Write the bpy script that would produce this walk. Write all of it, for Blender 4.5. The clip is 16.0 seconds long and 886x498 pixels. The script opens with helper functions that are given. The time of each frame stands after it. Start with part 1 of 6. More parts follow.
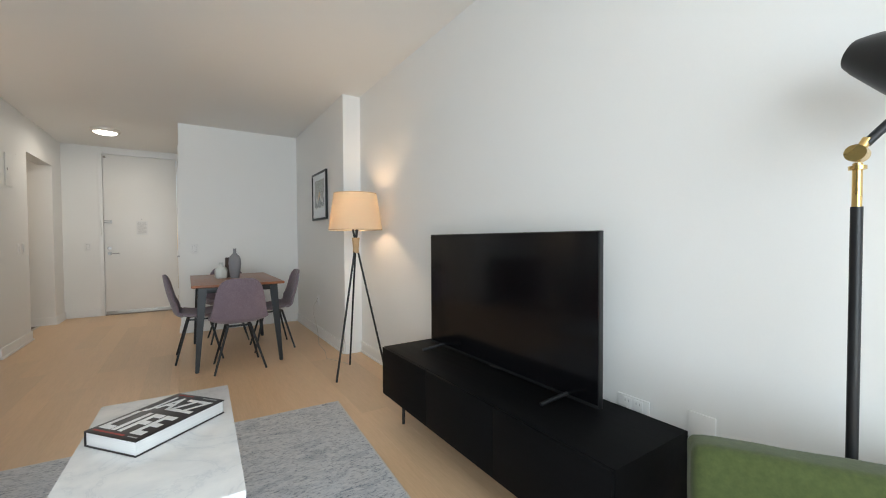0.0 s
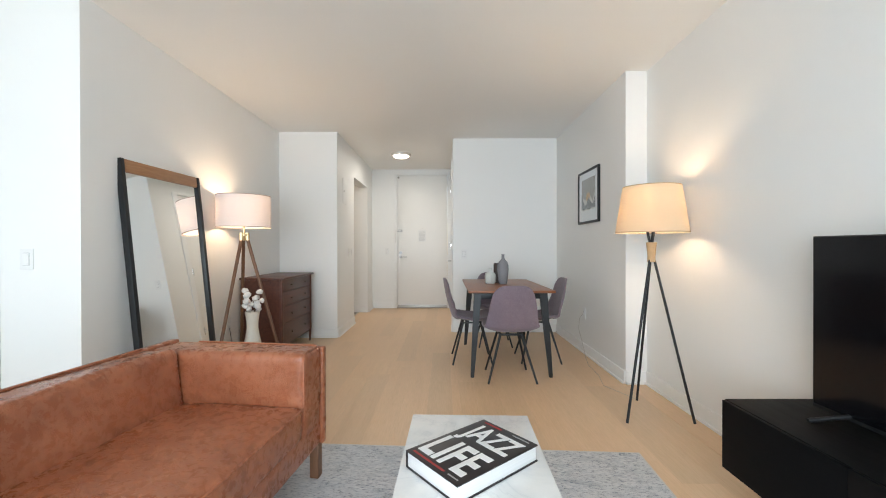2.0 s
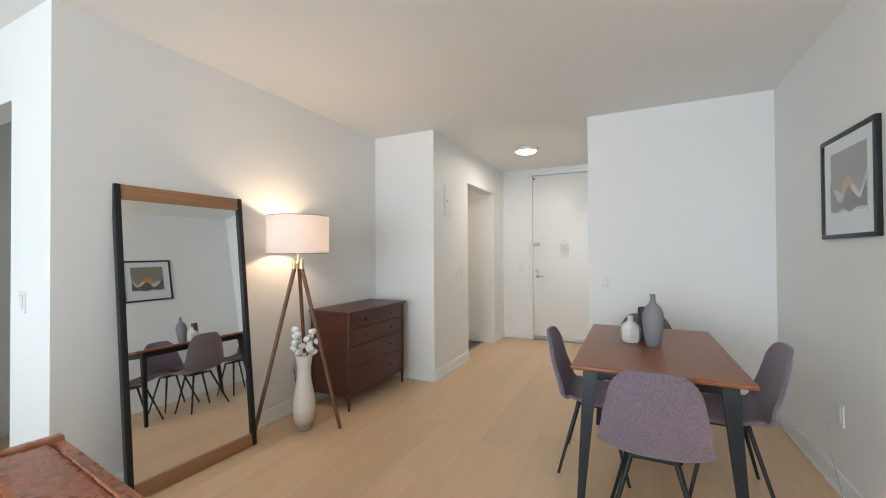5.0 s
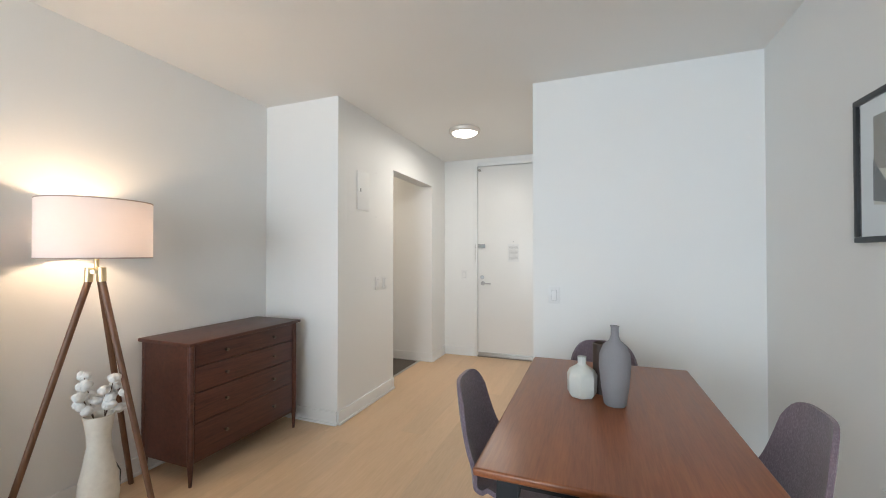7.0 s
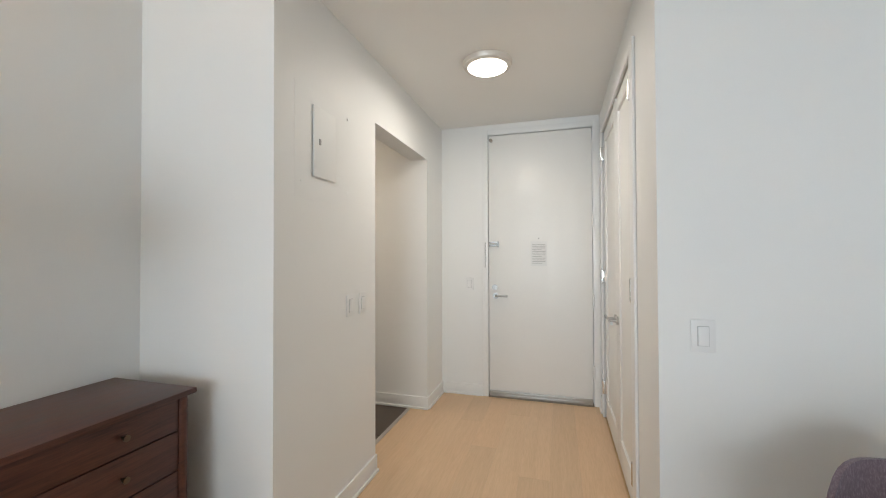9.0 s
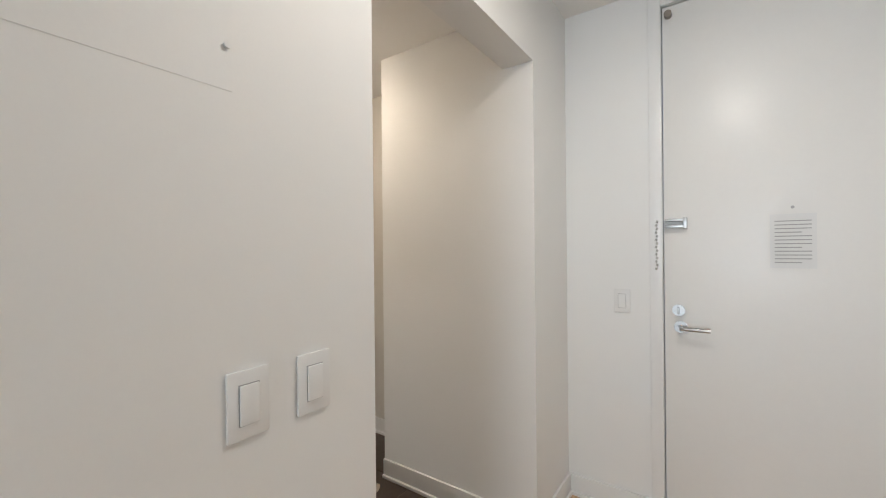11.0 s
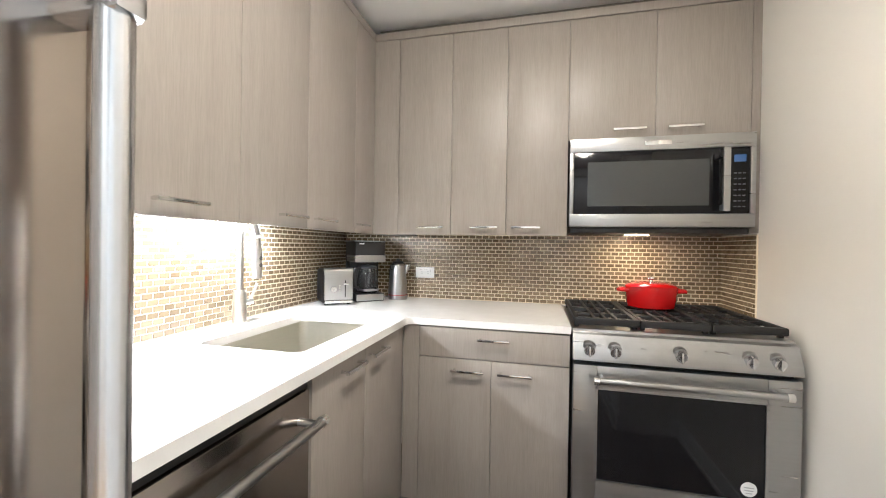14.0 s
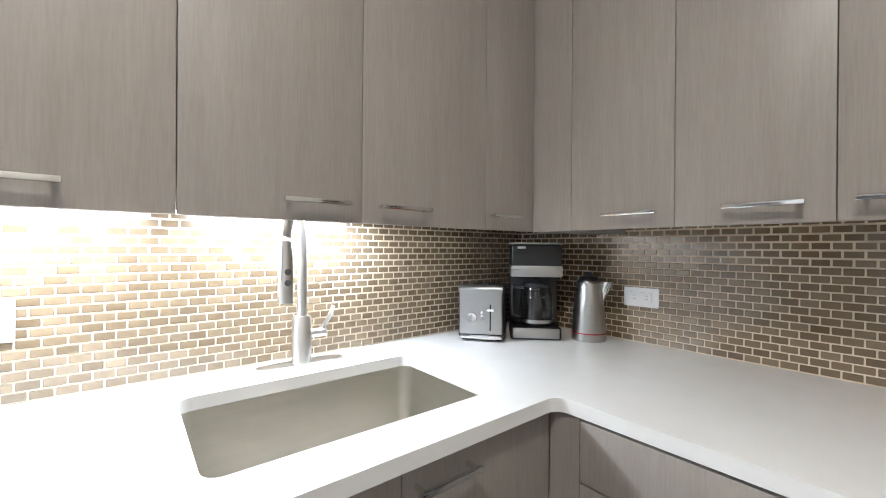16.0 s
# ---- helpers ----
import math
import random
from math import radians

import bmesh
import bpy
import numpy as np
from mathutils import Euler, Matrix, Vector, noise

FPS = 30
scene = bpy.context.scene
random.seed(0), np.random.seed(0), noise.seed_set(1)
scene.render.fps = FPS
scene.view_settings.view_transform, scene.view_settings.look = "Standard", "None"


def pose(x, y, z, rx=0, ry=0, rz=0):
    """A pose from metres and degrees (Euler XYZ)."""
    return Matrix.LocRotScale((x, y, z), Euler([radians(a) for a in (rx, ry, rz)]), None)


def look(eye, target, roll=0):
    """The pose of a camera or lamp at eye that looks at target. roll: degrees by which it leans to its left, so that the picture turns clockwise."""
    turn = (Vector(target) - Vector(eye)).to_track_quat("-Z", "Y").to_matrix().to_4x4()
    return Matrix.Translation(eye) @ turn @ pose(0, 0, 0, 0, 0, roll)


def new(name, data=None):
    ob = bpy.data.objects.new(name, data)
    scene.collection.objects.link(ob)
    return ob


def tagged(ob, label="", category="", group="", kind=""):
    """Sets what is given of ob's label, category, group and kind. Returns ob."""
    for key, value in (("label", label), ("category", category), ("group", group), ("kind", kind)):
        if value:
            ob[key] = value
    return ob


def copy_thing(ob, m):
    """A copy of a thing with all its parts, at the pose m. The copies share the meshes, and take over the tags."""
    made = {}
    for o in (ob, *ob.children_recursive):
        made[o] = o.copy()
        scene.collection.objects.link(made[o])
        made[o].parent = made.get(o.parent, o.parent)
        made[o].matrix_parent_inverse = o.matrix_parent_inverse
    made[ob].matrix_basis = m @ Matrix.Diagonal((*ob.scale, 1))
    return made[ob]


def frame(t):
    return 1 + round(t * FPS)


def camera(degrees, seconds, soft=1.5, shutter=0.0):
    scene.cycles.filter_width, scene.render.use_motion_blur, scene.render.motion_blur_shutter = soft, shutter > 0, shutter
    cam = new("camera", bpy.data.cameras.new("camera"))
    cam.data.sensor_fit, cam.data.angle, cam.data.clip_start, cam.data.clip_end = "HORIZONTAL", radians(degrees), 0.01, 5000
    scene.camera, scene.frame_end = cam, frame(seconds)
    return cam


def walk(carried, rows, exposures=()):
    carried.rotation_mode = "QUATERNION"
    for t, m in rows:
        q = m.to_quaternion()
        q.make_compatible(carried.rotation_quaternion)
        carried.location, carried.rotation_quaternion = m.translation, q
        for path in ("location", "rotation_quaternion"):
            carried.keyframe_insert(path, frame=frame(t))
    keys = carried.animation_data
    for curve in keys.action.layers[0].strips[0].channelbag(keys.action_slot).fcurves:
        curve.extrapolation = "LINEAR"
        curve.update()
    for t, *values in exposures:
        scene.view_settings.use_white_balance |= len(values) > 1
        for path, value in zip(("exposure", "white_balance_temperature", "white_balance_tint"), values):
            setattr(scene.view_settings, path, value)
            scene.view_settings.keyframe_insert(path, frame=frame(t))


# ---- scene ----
cam = camera(97.0, 16.0, soft=1.05)
PATH = [
    (0, (0.814, 0.788, 1.13), (1.904, 2.464, 1.082), -0.3),
    (0.5, (0.756, 0.922, 1.114), (1.536, 2.763, 1.078), -0.3),
    (1, (0.732, 1.085, 1.126), (1.277, 3.01, 1.1), -0.3),
    (1.5, (0.679, 1.231, 1.147), (1.022, 3.201, 1.129), -0.2),
    (2, (0.625, 1.346, 1.119), (0.616, 3.346, 1.111), -0.1),
    (2.5, (0.652, 1.484, 1.154), (0.122, 3.413, 1.148), -0.4),
    (3, (0.709, 1.666, 1.203), (-0.138, 3.478, 1.194), -0.5),
    (3.5, (0.789, 1.94, 1.27), (-0.08, 3.741, 1.264), -0.5),
    (4, (0.906, 2.186, 1.301), (0.032, 3.985, 1.302), -0.5),
    (4.2, (0.956, 2.29, 1.298), (0.078, 4.088, 1.309), -0.4),
    (6.3, (1.206, 3.281, 1.314), (0.361, 5.094, 1.338), 0.0),
    (6.5, (1.203, 3.386, 1.328), (0.385, 5.211, 1.352), -0.3),
    (7, (1.129, 3.658, 1.323), (0.42, 5.528, 1.348), 0.0),
    (7.5, (0.961, 3.915, 1.322), (0.339, 5.815, 1.359), 0.0),
    (8, (0.779, 4.199, 1.296), (0.184, 6.108, 1.331), -0.3),
    (8.5, (0.583, 4.548, 1.319), (0.003, 6.461, 1.352), -0.3),
    (9, (0.381, 4.901, 1.328), (-0.184, 6.819, 1.358), -0.2),
    (9.5, (0.235, 5.254, 1.332), (-0.321, 7.175, 1.358), -0.3),
    (10, (0.118, 5.671, 1.353), (-0.493, 7.576, 1.374), -0.4),
    (10.2, (0.09, 5.825, 1.346), (-0.586, 7.708, 1.359), -0.3),
    (12.3, (-0.401, 7.296, 1.279), (-2.223, 8.12, 1.298), -0.1),
    (12.5, (-0.479, 7.38, 1.269), (-2.347, 8.096, 1.285), 0.3),
    (13, (-0.74, 7.519, 1.236), (-2.704, 7.899, 1.239), 0.6),
    (13.5, (-1.007, 7.535, 1.223), (-3.006, 7.473, 1.202), 1.0),
    (14, (-1.281, 7.573, 1.23), (-3.225, 7.1, 1.219), 0.9),
    (14.5, (-1.541, 7.614, 1.217), (-3.417, 6.921, 1.207), 0.6),
    (15, (-1.805, 7.605, 1.225), (-3.545, 6.621, 1.219), 0.5),
    (15.5, (-2.039, 7.563, 1.225), (-3.595, 6.308, 1.212), 0.3),
    (16, (-2.21, 7.524, 1.236), (-3.463, 5.966, 1.232), 0.4),
]
EXPOSURE = [(0, -0.2, 6500, 10), (0.5, 0.12, 6500, 10), (1.0, 0.25, 6500, 10), (2.5, 0.3, 6320, 10), (4.2, 0.22, 6350, 10), (6.5, 0.36, 6150, 10), (8, 0.30, 6250, 10), (9, 0.25, 6320, 10), (10.2, 0.17, 6350, 10), (12.3, 0.62, 5800, 15), (12.7, 0.90, 5750, 15), (13, 1.10, 5650, 13), (13.5, 1.54, 5650, 12), (14, 1.72, 5450, 9), (15, 1.38, 5250, 9), (16, 1.12, 5150, 8)]
walk(cam, [(t, look(eye, target, roll)) for t, eye, target, roll in PATH], EXPOSURE)

# world, daylight and lamps
sky = bpy.data.worlds.new("sky")
sky.use_nodes = True
scene.world = sky
_t = sky.node_tree.nodes.new("ShaderNodeTexSky")
_t.sky_type, _t.sun_disc, _t.sun_elevation, _t.sun_rotation = "NISHITA", False, radians(48), radians(0)
sky.node_tree.links.new(_t.outputs[0], sky.node_tree.nodes["Background"].inputs[0])
sky.node_tree.nodes["Background"].inputs[1].default_value = 0.12


def lamp(name, kind, watts, colour, m, size=0.1, size_y=None, spread=None):
    d = bpy.data.lights.new(name, kind)
    d.energy, d.color = watts, colour
    if kind == "AREA":
        d.shape = "RECTANGLE" if size_y else "DISK"
        d.size = size
        if size_y:
            d.size_y = size_y
        if spread:
            d.spread = radians(spread)
    else:
        d.shadow_soft_size = size
    ob = new(name, d)
    ob.matrix_basis = m
    return ob


CH = 2.557      # ceiling of living room, bedroom and entry
KH = 2.42       # ceiling of the kitchen
DAY = (0.82, 0.93, 1.0)
WARM = (1.0, 0.71, 0.45)
lamp("daylight_living", "AREA", 150, DAY, pose(0.12, -1.22, 1.26, 72, 0, 0), 2.9, 2.1)
lamp("daylight_bedroom", "AREA", 46, (0.76, 0.91, 1.0), pose(-2.5, -1.22, 1.26, 72, 0, 0), 1.9, 2.1)
lamp("bulb_drum", "POINT", 6.5, WARM, pose(-1.19, 4.88, 1.44), 0.05)
lamp("bulb_tapered", "POINT", 7, WARM, pose(2.0, 3.96, 1.37), 0.05)
lamp("entry_glow", "AREA", 7.8, (1.0, 0.92, 0.80), pose(-0.045, 7.36, 2.468), 0.24)
lamp("kitchen_glow", "AREA", 5, (1.0, 0.815, 0.60), pose(-1.97, 7.61, KH - 0.07), 0.24)
lamp("kitchen_dome_glow", "POINT", 6.5, (1.0, 0.815, 0.60), pose(-1.97, 7.61, KH - 0.11), 0.05)
lamp("strip_glow", "AREA", 2.9, (1.0, 0.95, 0.86), pose(-1.90, 6.47, 1.302), 0.66, 0.03)
lamp("strip_glow", "AREA", 2.5, (1.0, 0.95, 0.86), pose(-2.56, 6.47, 1.302), 0.42, 0.03)
lamp("hood_glow", "AREA", 0.5, (1.0, 0.75, 0.45), pose(-3.42, 8.05, 1.29), 0.06)
lamp("bedside_glow", "POINT", 1.7, WARM, pose(-3.672, 3.317, 0.825), 0.02)


# materials
def nodes(name):
    m = bpy.data.materials.new(name)
    m.use_nodes = True
    return m, m.node_tree, m.node_tree.nodes["Principled BSDF"]


def coords(nt, stretch=(1, 1, 1), shuffle=True):
    """Object coordinates in metres, shifted for each object."""
    tc = nt.nodes.new("ShaderNodeTexCoord")
    mp = nt.nodes.new("ShaderNodeMapping")
    mp.inputs["Scale"].default_value = stretch
    nt.links.new(tc.outputs["Object"], mp.inputs["Vector"])
    if shuffle:
        oi = nt.nodes.new("ShaderNodeObjectInfo")
        ml = nt.nodes.new("ShaderNodeMath")
        ml.operation = "MULTIPLY"
        ml.inputs[1].default_value = 37.0
        nt.links.new(oi.outputs["Random"], ml.inputs[0])
        nt.links.new(ml.outputs[0], mp.inputs["Location"])
    return mp.outputs[0]


def noise_tex(nt, vec, scale, detail=4, rough=0.55, distort=0.0):
    n = nt.nodes.new("ShaderNodeTexNoise")
    n.inputs["Scale"].default_value, n.inputs["Detail"].default_value = scale, detail
    n.inputs["Roughness"].default_value, n.inputs["Distortion"].default_value = rough, distort
    nt.links.new(vec, n.inputs["Vector"])
    return n.outputs["Fac"]


def ramp(nt, fac, stops):
    r = nt.nodes.new("ShaderNodeValToRGB")
    e = r.color_ramp.elements
    while len(e) < len(stops):
        e.new(0.5)
    for el, (p, c) in zip(e, stops):
        el.position, el.color = p, (*c, 1)
    nt.links.new(fac, r.inputs[0])
    return r.outputs[0]


def mix(nt, fac, a, b, how="MIX"):
    n = nt.nodes.new("ShaderNodeMix")
    n.data_type, n.blend_type = "RGBA", how
    if isinstance(fac, float):
        n.inputs[0].default_value = fac
    else:
        nt.links.new(fac, n.inputs[0])
    for sock, v in ((n.inputs[6], a), (n.inputs[7], b)):
        if isinstance(v, tuple):
            sock.default_value = (*v, 1)
        else:
            nt.links.new(v, sock)
    return n.outputs[2]


def bump(nt, p, height, strength, dist=0.002):
    b = nt.nodes.new("ShaderNodeBump")
    b.inputs["Strength"].default_value, b.inputs["Distance"].default_value = strength, dist
    nt.links.new(height, b.inputs["Height"])
    nt.links.new(b.outputs[0], p.inputs["Normal"])


def tone(c, k):
    return tuple(min(1.0, x * k) for x in c)


def surface(name, col, rough=0.5, metal=0.0, var=0.06, scale=5, fine=90, relief=0.15, dist=0.001, stretch=(1, 1, 1), rvar=0.08, coat=0.0):
    """A plain surface with colour and gloss that vary at two scales."""
    m, nt, p = nodes(name)
    v = coords(nt, stretch)
    big, small = noise_tex(nt, v, scale, 3), noise_tex(nt, v, fine, 3)
    c = ramp(nt, big, [(0.3, tone(col, 1 - var)), (0.7, tone(col, 1 + var))])
    c = mix(nt, 0.35, c, ramp(nt, small, [(0.3, tone(col, 1 - var)), (0.7, tone(col, 1 + var))]))
    nt.links.new(c, p.inputs["Base Color"])
    r = nt.nodes.new("ShaderNodeMapRange")
    r.inputs["To Min"].default_value, r.inputs["To Max"].default_value = max(0.02, rough - rvar), min(1, rough + rvar)
    nt.links.new(big, r.inputs["Value"])
    nt.links.new(r.outputs[0], p.inputs["Roughness"])
    p.inputs["Metallic"].default_value = metal
    p.inputs["Coat Weight"].default_value = coat
    bump(nt, p, small, relief, dist)
    return m


def wood(name, dark, light, axis="X", grain=1.0, rough=0.4, piece=0.0, relief=0.12, coat=0.0):
    """Timber with streaks along one axis; piece: how far boards differ from one another."""
    m, nt, p = nodes(name)
    s = {"X": (0.9, 14, 14), "Y": (14, 0.9, 14), "Z": (14, 14, 0.9)}[axis]
    v = coords(nt, tuple(k * grain for k in s))
    streak = noise_tex(nt, v, 2.2, 6, 0.62, 0.6)
    pores = noise_tex(nt, v, 14, 3, 0.6)
    c = ramp(nt, streak, [(0.28, dark), (0.5, tuple((a + b) / 2 for a, b in zip(dark, light))), (0.74, light)])
    c = mix(nt, 0.25, c, ramp(nt, pores, [(0.35, tone(dark, 0.8)), (0.62, light)]))
    if piece:
        oi = nt.nodes.new("ShaderNodeObjectInfo")
        c = mix(nt, 1.0, c, ramp(nt, oi.outputs["Random"], [(0, (1 - piece,) * 3), (0.5, (1, 1 - piece * 0.3, 1 - piece * 0.5)), (1, (1, 1, 1))]), "MULTIPLY")
    nt.links.new(c, p.inputs["Base Color"])
    r = nt.nodes.new("ShaderNodeMapRange")
    r.inputs["To Min"].default_value, r.inputs["To Max"].default_value = rough - 0.07, rough + 0.1
    nt.links.new(streak, r.inputs["Value"])
    nt.links.new(r.outputs[0], p.inputs["Roughness"])
    p.inputs["Coat Weight"].default_value = coat
    bump(nt, p, pores, relief, 0.0006)
    return m


def cloth(name, cols, rough=0.9, weave=500, big=6, stretch=(1, 1, 1), relief=0.5, sheen=0.3):
    """Textile: yarns of several colours, mottled, with a fine weave."""
    m, nt, p = nodes(name)
    v = coords(nt, stretch)
    yarn = noise_tex(nt, v, weave, 2, 0.7)
    blot = noise_tex(nt, v, big, 4, 0.6)
    mean = tuple(sum(k[i] for k in cols) / len(cols) for i in range(3))
    c = ramp(nt, yarn, [(0.25 + 0.5 * i / max(1, len(cols) - 1), k) for i, k in enumerate(cols)])
    c = mix(nt, 0.5, c, ramp(nt, blot, [(0.3, tone(mean, 0.90)), (0.7, tone(mean, 1.10))]))
    nt.links.new(c, p.inputs["Base Color"])
    p.inputs["Roughness"].default_value = rough
    p.inputs["Sheen Weight"].default_value = sheen
    bump(nt, p, yarn, relief, 0.0015)
    return m


def leather():
    """Waxed hide: cloudy brown patches, pale rubbed flecks, fine grain and soft drawn folds."""
    m, nt, p = nodes("tan_leather")
    v = coords(nt)
    big, mid = noise_tex(nt, v, 3.4, 5, 0.62, 0.4), noise_tex(nt, v, 26, 7, 0.70, 0.4)
    c = ramp(nt, big, [(0.30, (0.235, 0.073, 0.032)), (0.5, (0.325, 0.107, 0.049)), (0.70, (0.425, 0.155, 0.074))])
    c = mix(nt, 0.40, c, ramp(nt, mid, [(0.30, (0.19, 0.058, 0.026)), (0.52, (0.32, 0.106, 0.049)), (0.72, (0.50, 0.195, 0.096))]))
    nt.links.new(c, p.inputs["Base Color"])
    r = nt.nodes.new("ShaderNodeMapRange")
    r.inputs["To Min"].default_value, r.inputs["To Max"].default_value = 0.18, 0.38
    nt.links.new(mid, r.inputs["Value"])
    nt.links.new(r.outputs[0], p.inputs["Roughness"])
    vo = nt.nodes.new("ShaderNodeTexVoronoi")
    vo.inputs["Scale"].default_value = 240
    nt.links.new(v, vo.inputs["Vector"])
    folds = noise_tex(nt, coords(nt, (5, 5, 1.1)), 3.2, 3, 0.5, 0.7)
    h = mix(nt, 0.85, vo.outputs["Distance"], folds)
    bump(nt, p, h, 0.4, 0.010)
    return m


def marble():
    m, nt, p = nodes("white_marble")
    v = coords(nt, (1, 1, 1), False)
    vein = noise_tex(nt, v, 3.0, 8, 0.62, 1.6)
    cloud = noise_tex(nt, v, 5.5, 5, 0.6, 0.5)
    c = ramp(nt, vein, [(0.40, (0.82, 0.82, 0.81)), (0.485, (0.74, 0.75, 0.75)), (0.5, (0.62, 0.64, 0.66)), (0.515, (0.76, 0.77, 0.77)), (0.62, (0.83, 0.83, 0.82))])
    c = mix(nt, 0.45, c, ramp(nt, cloud, [(0.3, (0.62, 0.64, 0.66)), (0.6, (0.85, 0.85, 0.84))]))
    nt.links.new(c, p.inputs["Base Color"])
    p.inputs["Roughness"].default_value = 0.05
    return m


def rug_pile():
    m, nt, p = nodes("distressed_rug")
    v = coords(nt, (1, 1, 1), False)
    worn = noise_tex(nt, coords(nt, (1, 2.2, 1), False), 5.5, 8, 0.72, 0.8)
    fleck = noise_tex(nt, coords(nt, (1, 2.6, 1), False), 48, 6, 0.72, 0.4)
    pile = noise_tex(nt, v, 420, 2)
    c = ramp(nt, worn, [(0.33, (0.15, 0.185, 0.24)), (0.45, (0.44, 0.48, 0.53)), (0.52, (0.70, 0.71, 0.73)), (0.62, (0.46, 0.48, 0.51)), (0.72, (0.27, 0.315, 0.38))])
    c = mix(nt, 0.6, c, ramp(nt, fleck, [(0.40, (0.09, 0.115, 0.16)), (0.46, (0.52, 0.55, 0.60)), (0.64, (0.68, 0.68, 0.69))]))
    nt.links.new(c, p.inputs["Base Color"])
    p.inputs["Roughness"].default_value = 0.95
    bump(nt, p, pile, 0.6, 0.003)
    return m


def glass_tile(name, island):
    """Brown glass mosaic, each piece of its own shade."""
    m, nt, p = nodes(name)
    src = nt.nodes.new("ShaderNodeNewGeometry").outputs["Random Per Island"] if island else nt.nodes.new("ShaderNodeObjectInfo").outputs["Random"]
    c = ramp(nt, src, [(0.0, (0.130, 0.092, 0.052)), (0.25, (0.160, 0.115, 0.067)), (0.55, (0.193, 0.141, 0.084)), (0.85, (0.222, 0.164, 0.100)), (1.0, (0.255, 0.192, 0.121))])
    n = noise_tex(nt, coords(nt), 60, 3)
    c = mix(nt, 0.25, c, ramp(nt, n, [(0.3, (0.085, 0.060, 0.034)), (0.7, (0.19, 0.138, 0.078))]))
    nt.links.new(c, p.inputs["Base Color"])
    p.inputs["Roughness"].default_value = 0.20
    p.inputs["Coat Weight"].default_value = 0.3
    return m


def shade_cloth(name, col, glow):
    """Thin lampshade cloth that lets the bulb's light through."""
    m, nt, p = nodes(name)
    v = coords(nt)
    weave = noise_tex(nt, v, 600, 2)
    c = ramp(nt, weave, [(0.3, tone(col, 0.92)), (0.7, col)])
    nt.links.new(c, p.inputs["Base Color"])
    p.inputs["Roughness"].default_value = 0.9
    tr = nt.nodes.new("ShaderNodeBsdfTranslucent")
    nt.links.new(c, tr.inputs[0])
    ms = nt.nodes.new("ShaderNodeMixShader")
    ms.inputs[0].default_value = glow
    nt.links.new(p.outputs[0], ms.inputs[1])
    nt.links.new(tr.outputs[0], ms.inputs[2])
    nt.links.new(ms.outputs[0], nt.nodes["Material Output"].inputs[0])
    return m


def glowing(name, col, strength):
    m, nt, p = nodes(name)
    p.inputs["Base Color"].default_value = (0.8, 0.8, 0.8, 1)
    p.inputs["Emission Color"].default_value = (*col, 1)
    p.inputs["Emission Strength"].default_value = strength
    return m


def clear(name, col=(1, 1, 1), rough=0.0):
    m, nt, p = nodes(name)
    p.inputs["Base Color"].default_value = (*col, 1)
    p.inputs["Roughness"].default_value = rough
    p.inputs["Transmission Weight"].default_value = 1.0
    p.inputs["IOR"].default_value = 1.45
    return m


PAINT = surface("wall_paint", (0.83, 0.83, 0.815), 0.55, var=0.012, scale=1.2, fine=160, relief=0.08, dist=0.0006)
CREAM = surface("cream_paint", (0.71, 0.68, 0.625), 0.5, var=0.015, scale=1.4, fine=150, relief=0.12, dist=0.0007)
CEIL = surface("ceiling_paint", (0.87, 0.86, 0.835), 0.8, var=0.012, scale=1.0, fine=120, relief=0.1, dist=0.0006)
TRIM = surface("trim_enamel", (0.82, 0.82, 0.81), 0.32, var=0.012, scale=3, fine=60, relief=0.05)
DOORP = surface("door_enamel", (0.80, 0.79, 0.765), 0.36, var=0.015, scale=2, fine=60, relief=0.05)
GREEN = surface("green_paint", (0.035, 0.085, 0.078), 0.6, var=0.05, scale=1.5, fine=140, relief=0.1)
OAK = wood("oak_floor", (0.635, 0.44, 0.265), (0.71, 0.51, 0.33), "Y", 0.8, 0.38, 0.09, 0.03)
GAP = surface("floor_joint", (0.54, 0.375, 0.22), 0.8, var=0.1)
WALNUT = wood("walnut", (0.034, 0.0105, 0.008), (0.130, 0.044, 0.026), "Y", 1.2, 0.36, 0.05)
TABLEWOOD = wood("table_walnut", (0.185, 0.056, 0.019), (0.325, 0.114, 0.042), "Y", 0.8, 0.33, 0.0, 0.05)
TRIPOD = wood("tripod_wood", (0.10, 0.044, 0.021), (0.21, 0.10, 0.05), "Z", 1.5, 0.42)
NIGHTWOOD = wood("bedside_walnut", (0.085, 0.042, 0.02), (0.175, 0.092, 0.044), "Y", 1.0, 0.4)
PALEWOOD = wood("pale_wood", (0.42, 0.28, 0.14), (0.58, 0.40, 0.22), "Z", 1.5, 0.5)
MIRRORWOOD = wood("mirror_wood", (0.27, 0.125, 0.055), (0.40, 0.205, 0.10), "Y", 1.0, 0.45)
CABINET = wood("cabinet_laminate", (0.282, 0.252, 0.223), (0.338, 0.306, 0.274), "Z", 1.3, 0.40, 0.03, 0.06)
BLACKWOOD = wood("black_stained_oak", (0.002, 0.002, 0.0024), (0.005, 0.005, 0.0055), "Y", 1.2, 0.58, 0, 0.2)
BLACKWOOD.node_tree.nodes["Principled BSDF"].inputs["Specular IOR Level"].default_value = 0.10
BLACKM = surface("black_metal", (0.016, 0.017, 0.019), 0.42, 0.3, var=0.1, fine=200, relief=0.06)
BLACKP = surface("black_plastic", (0.012, 0.012, 0.013), 0.35, var=0.1, relief=0.05)
SCREEN = surface("tv_screen", (0.004, 0.004, 0.005), 0.14, var=0.05, relief=0.0, rvar=0.02)
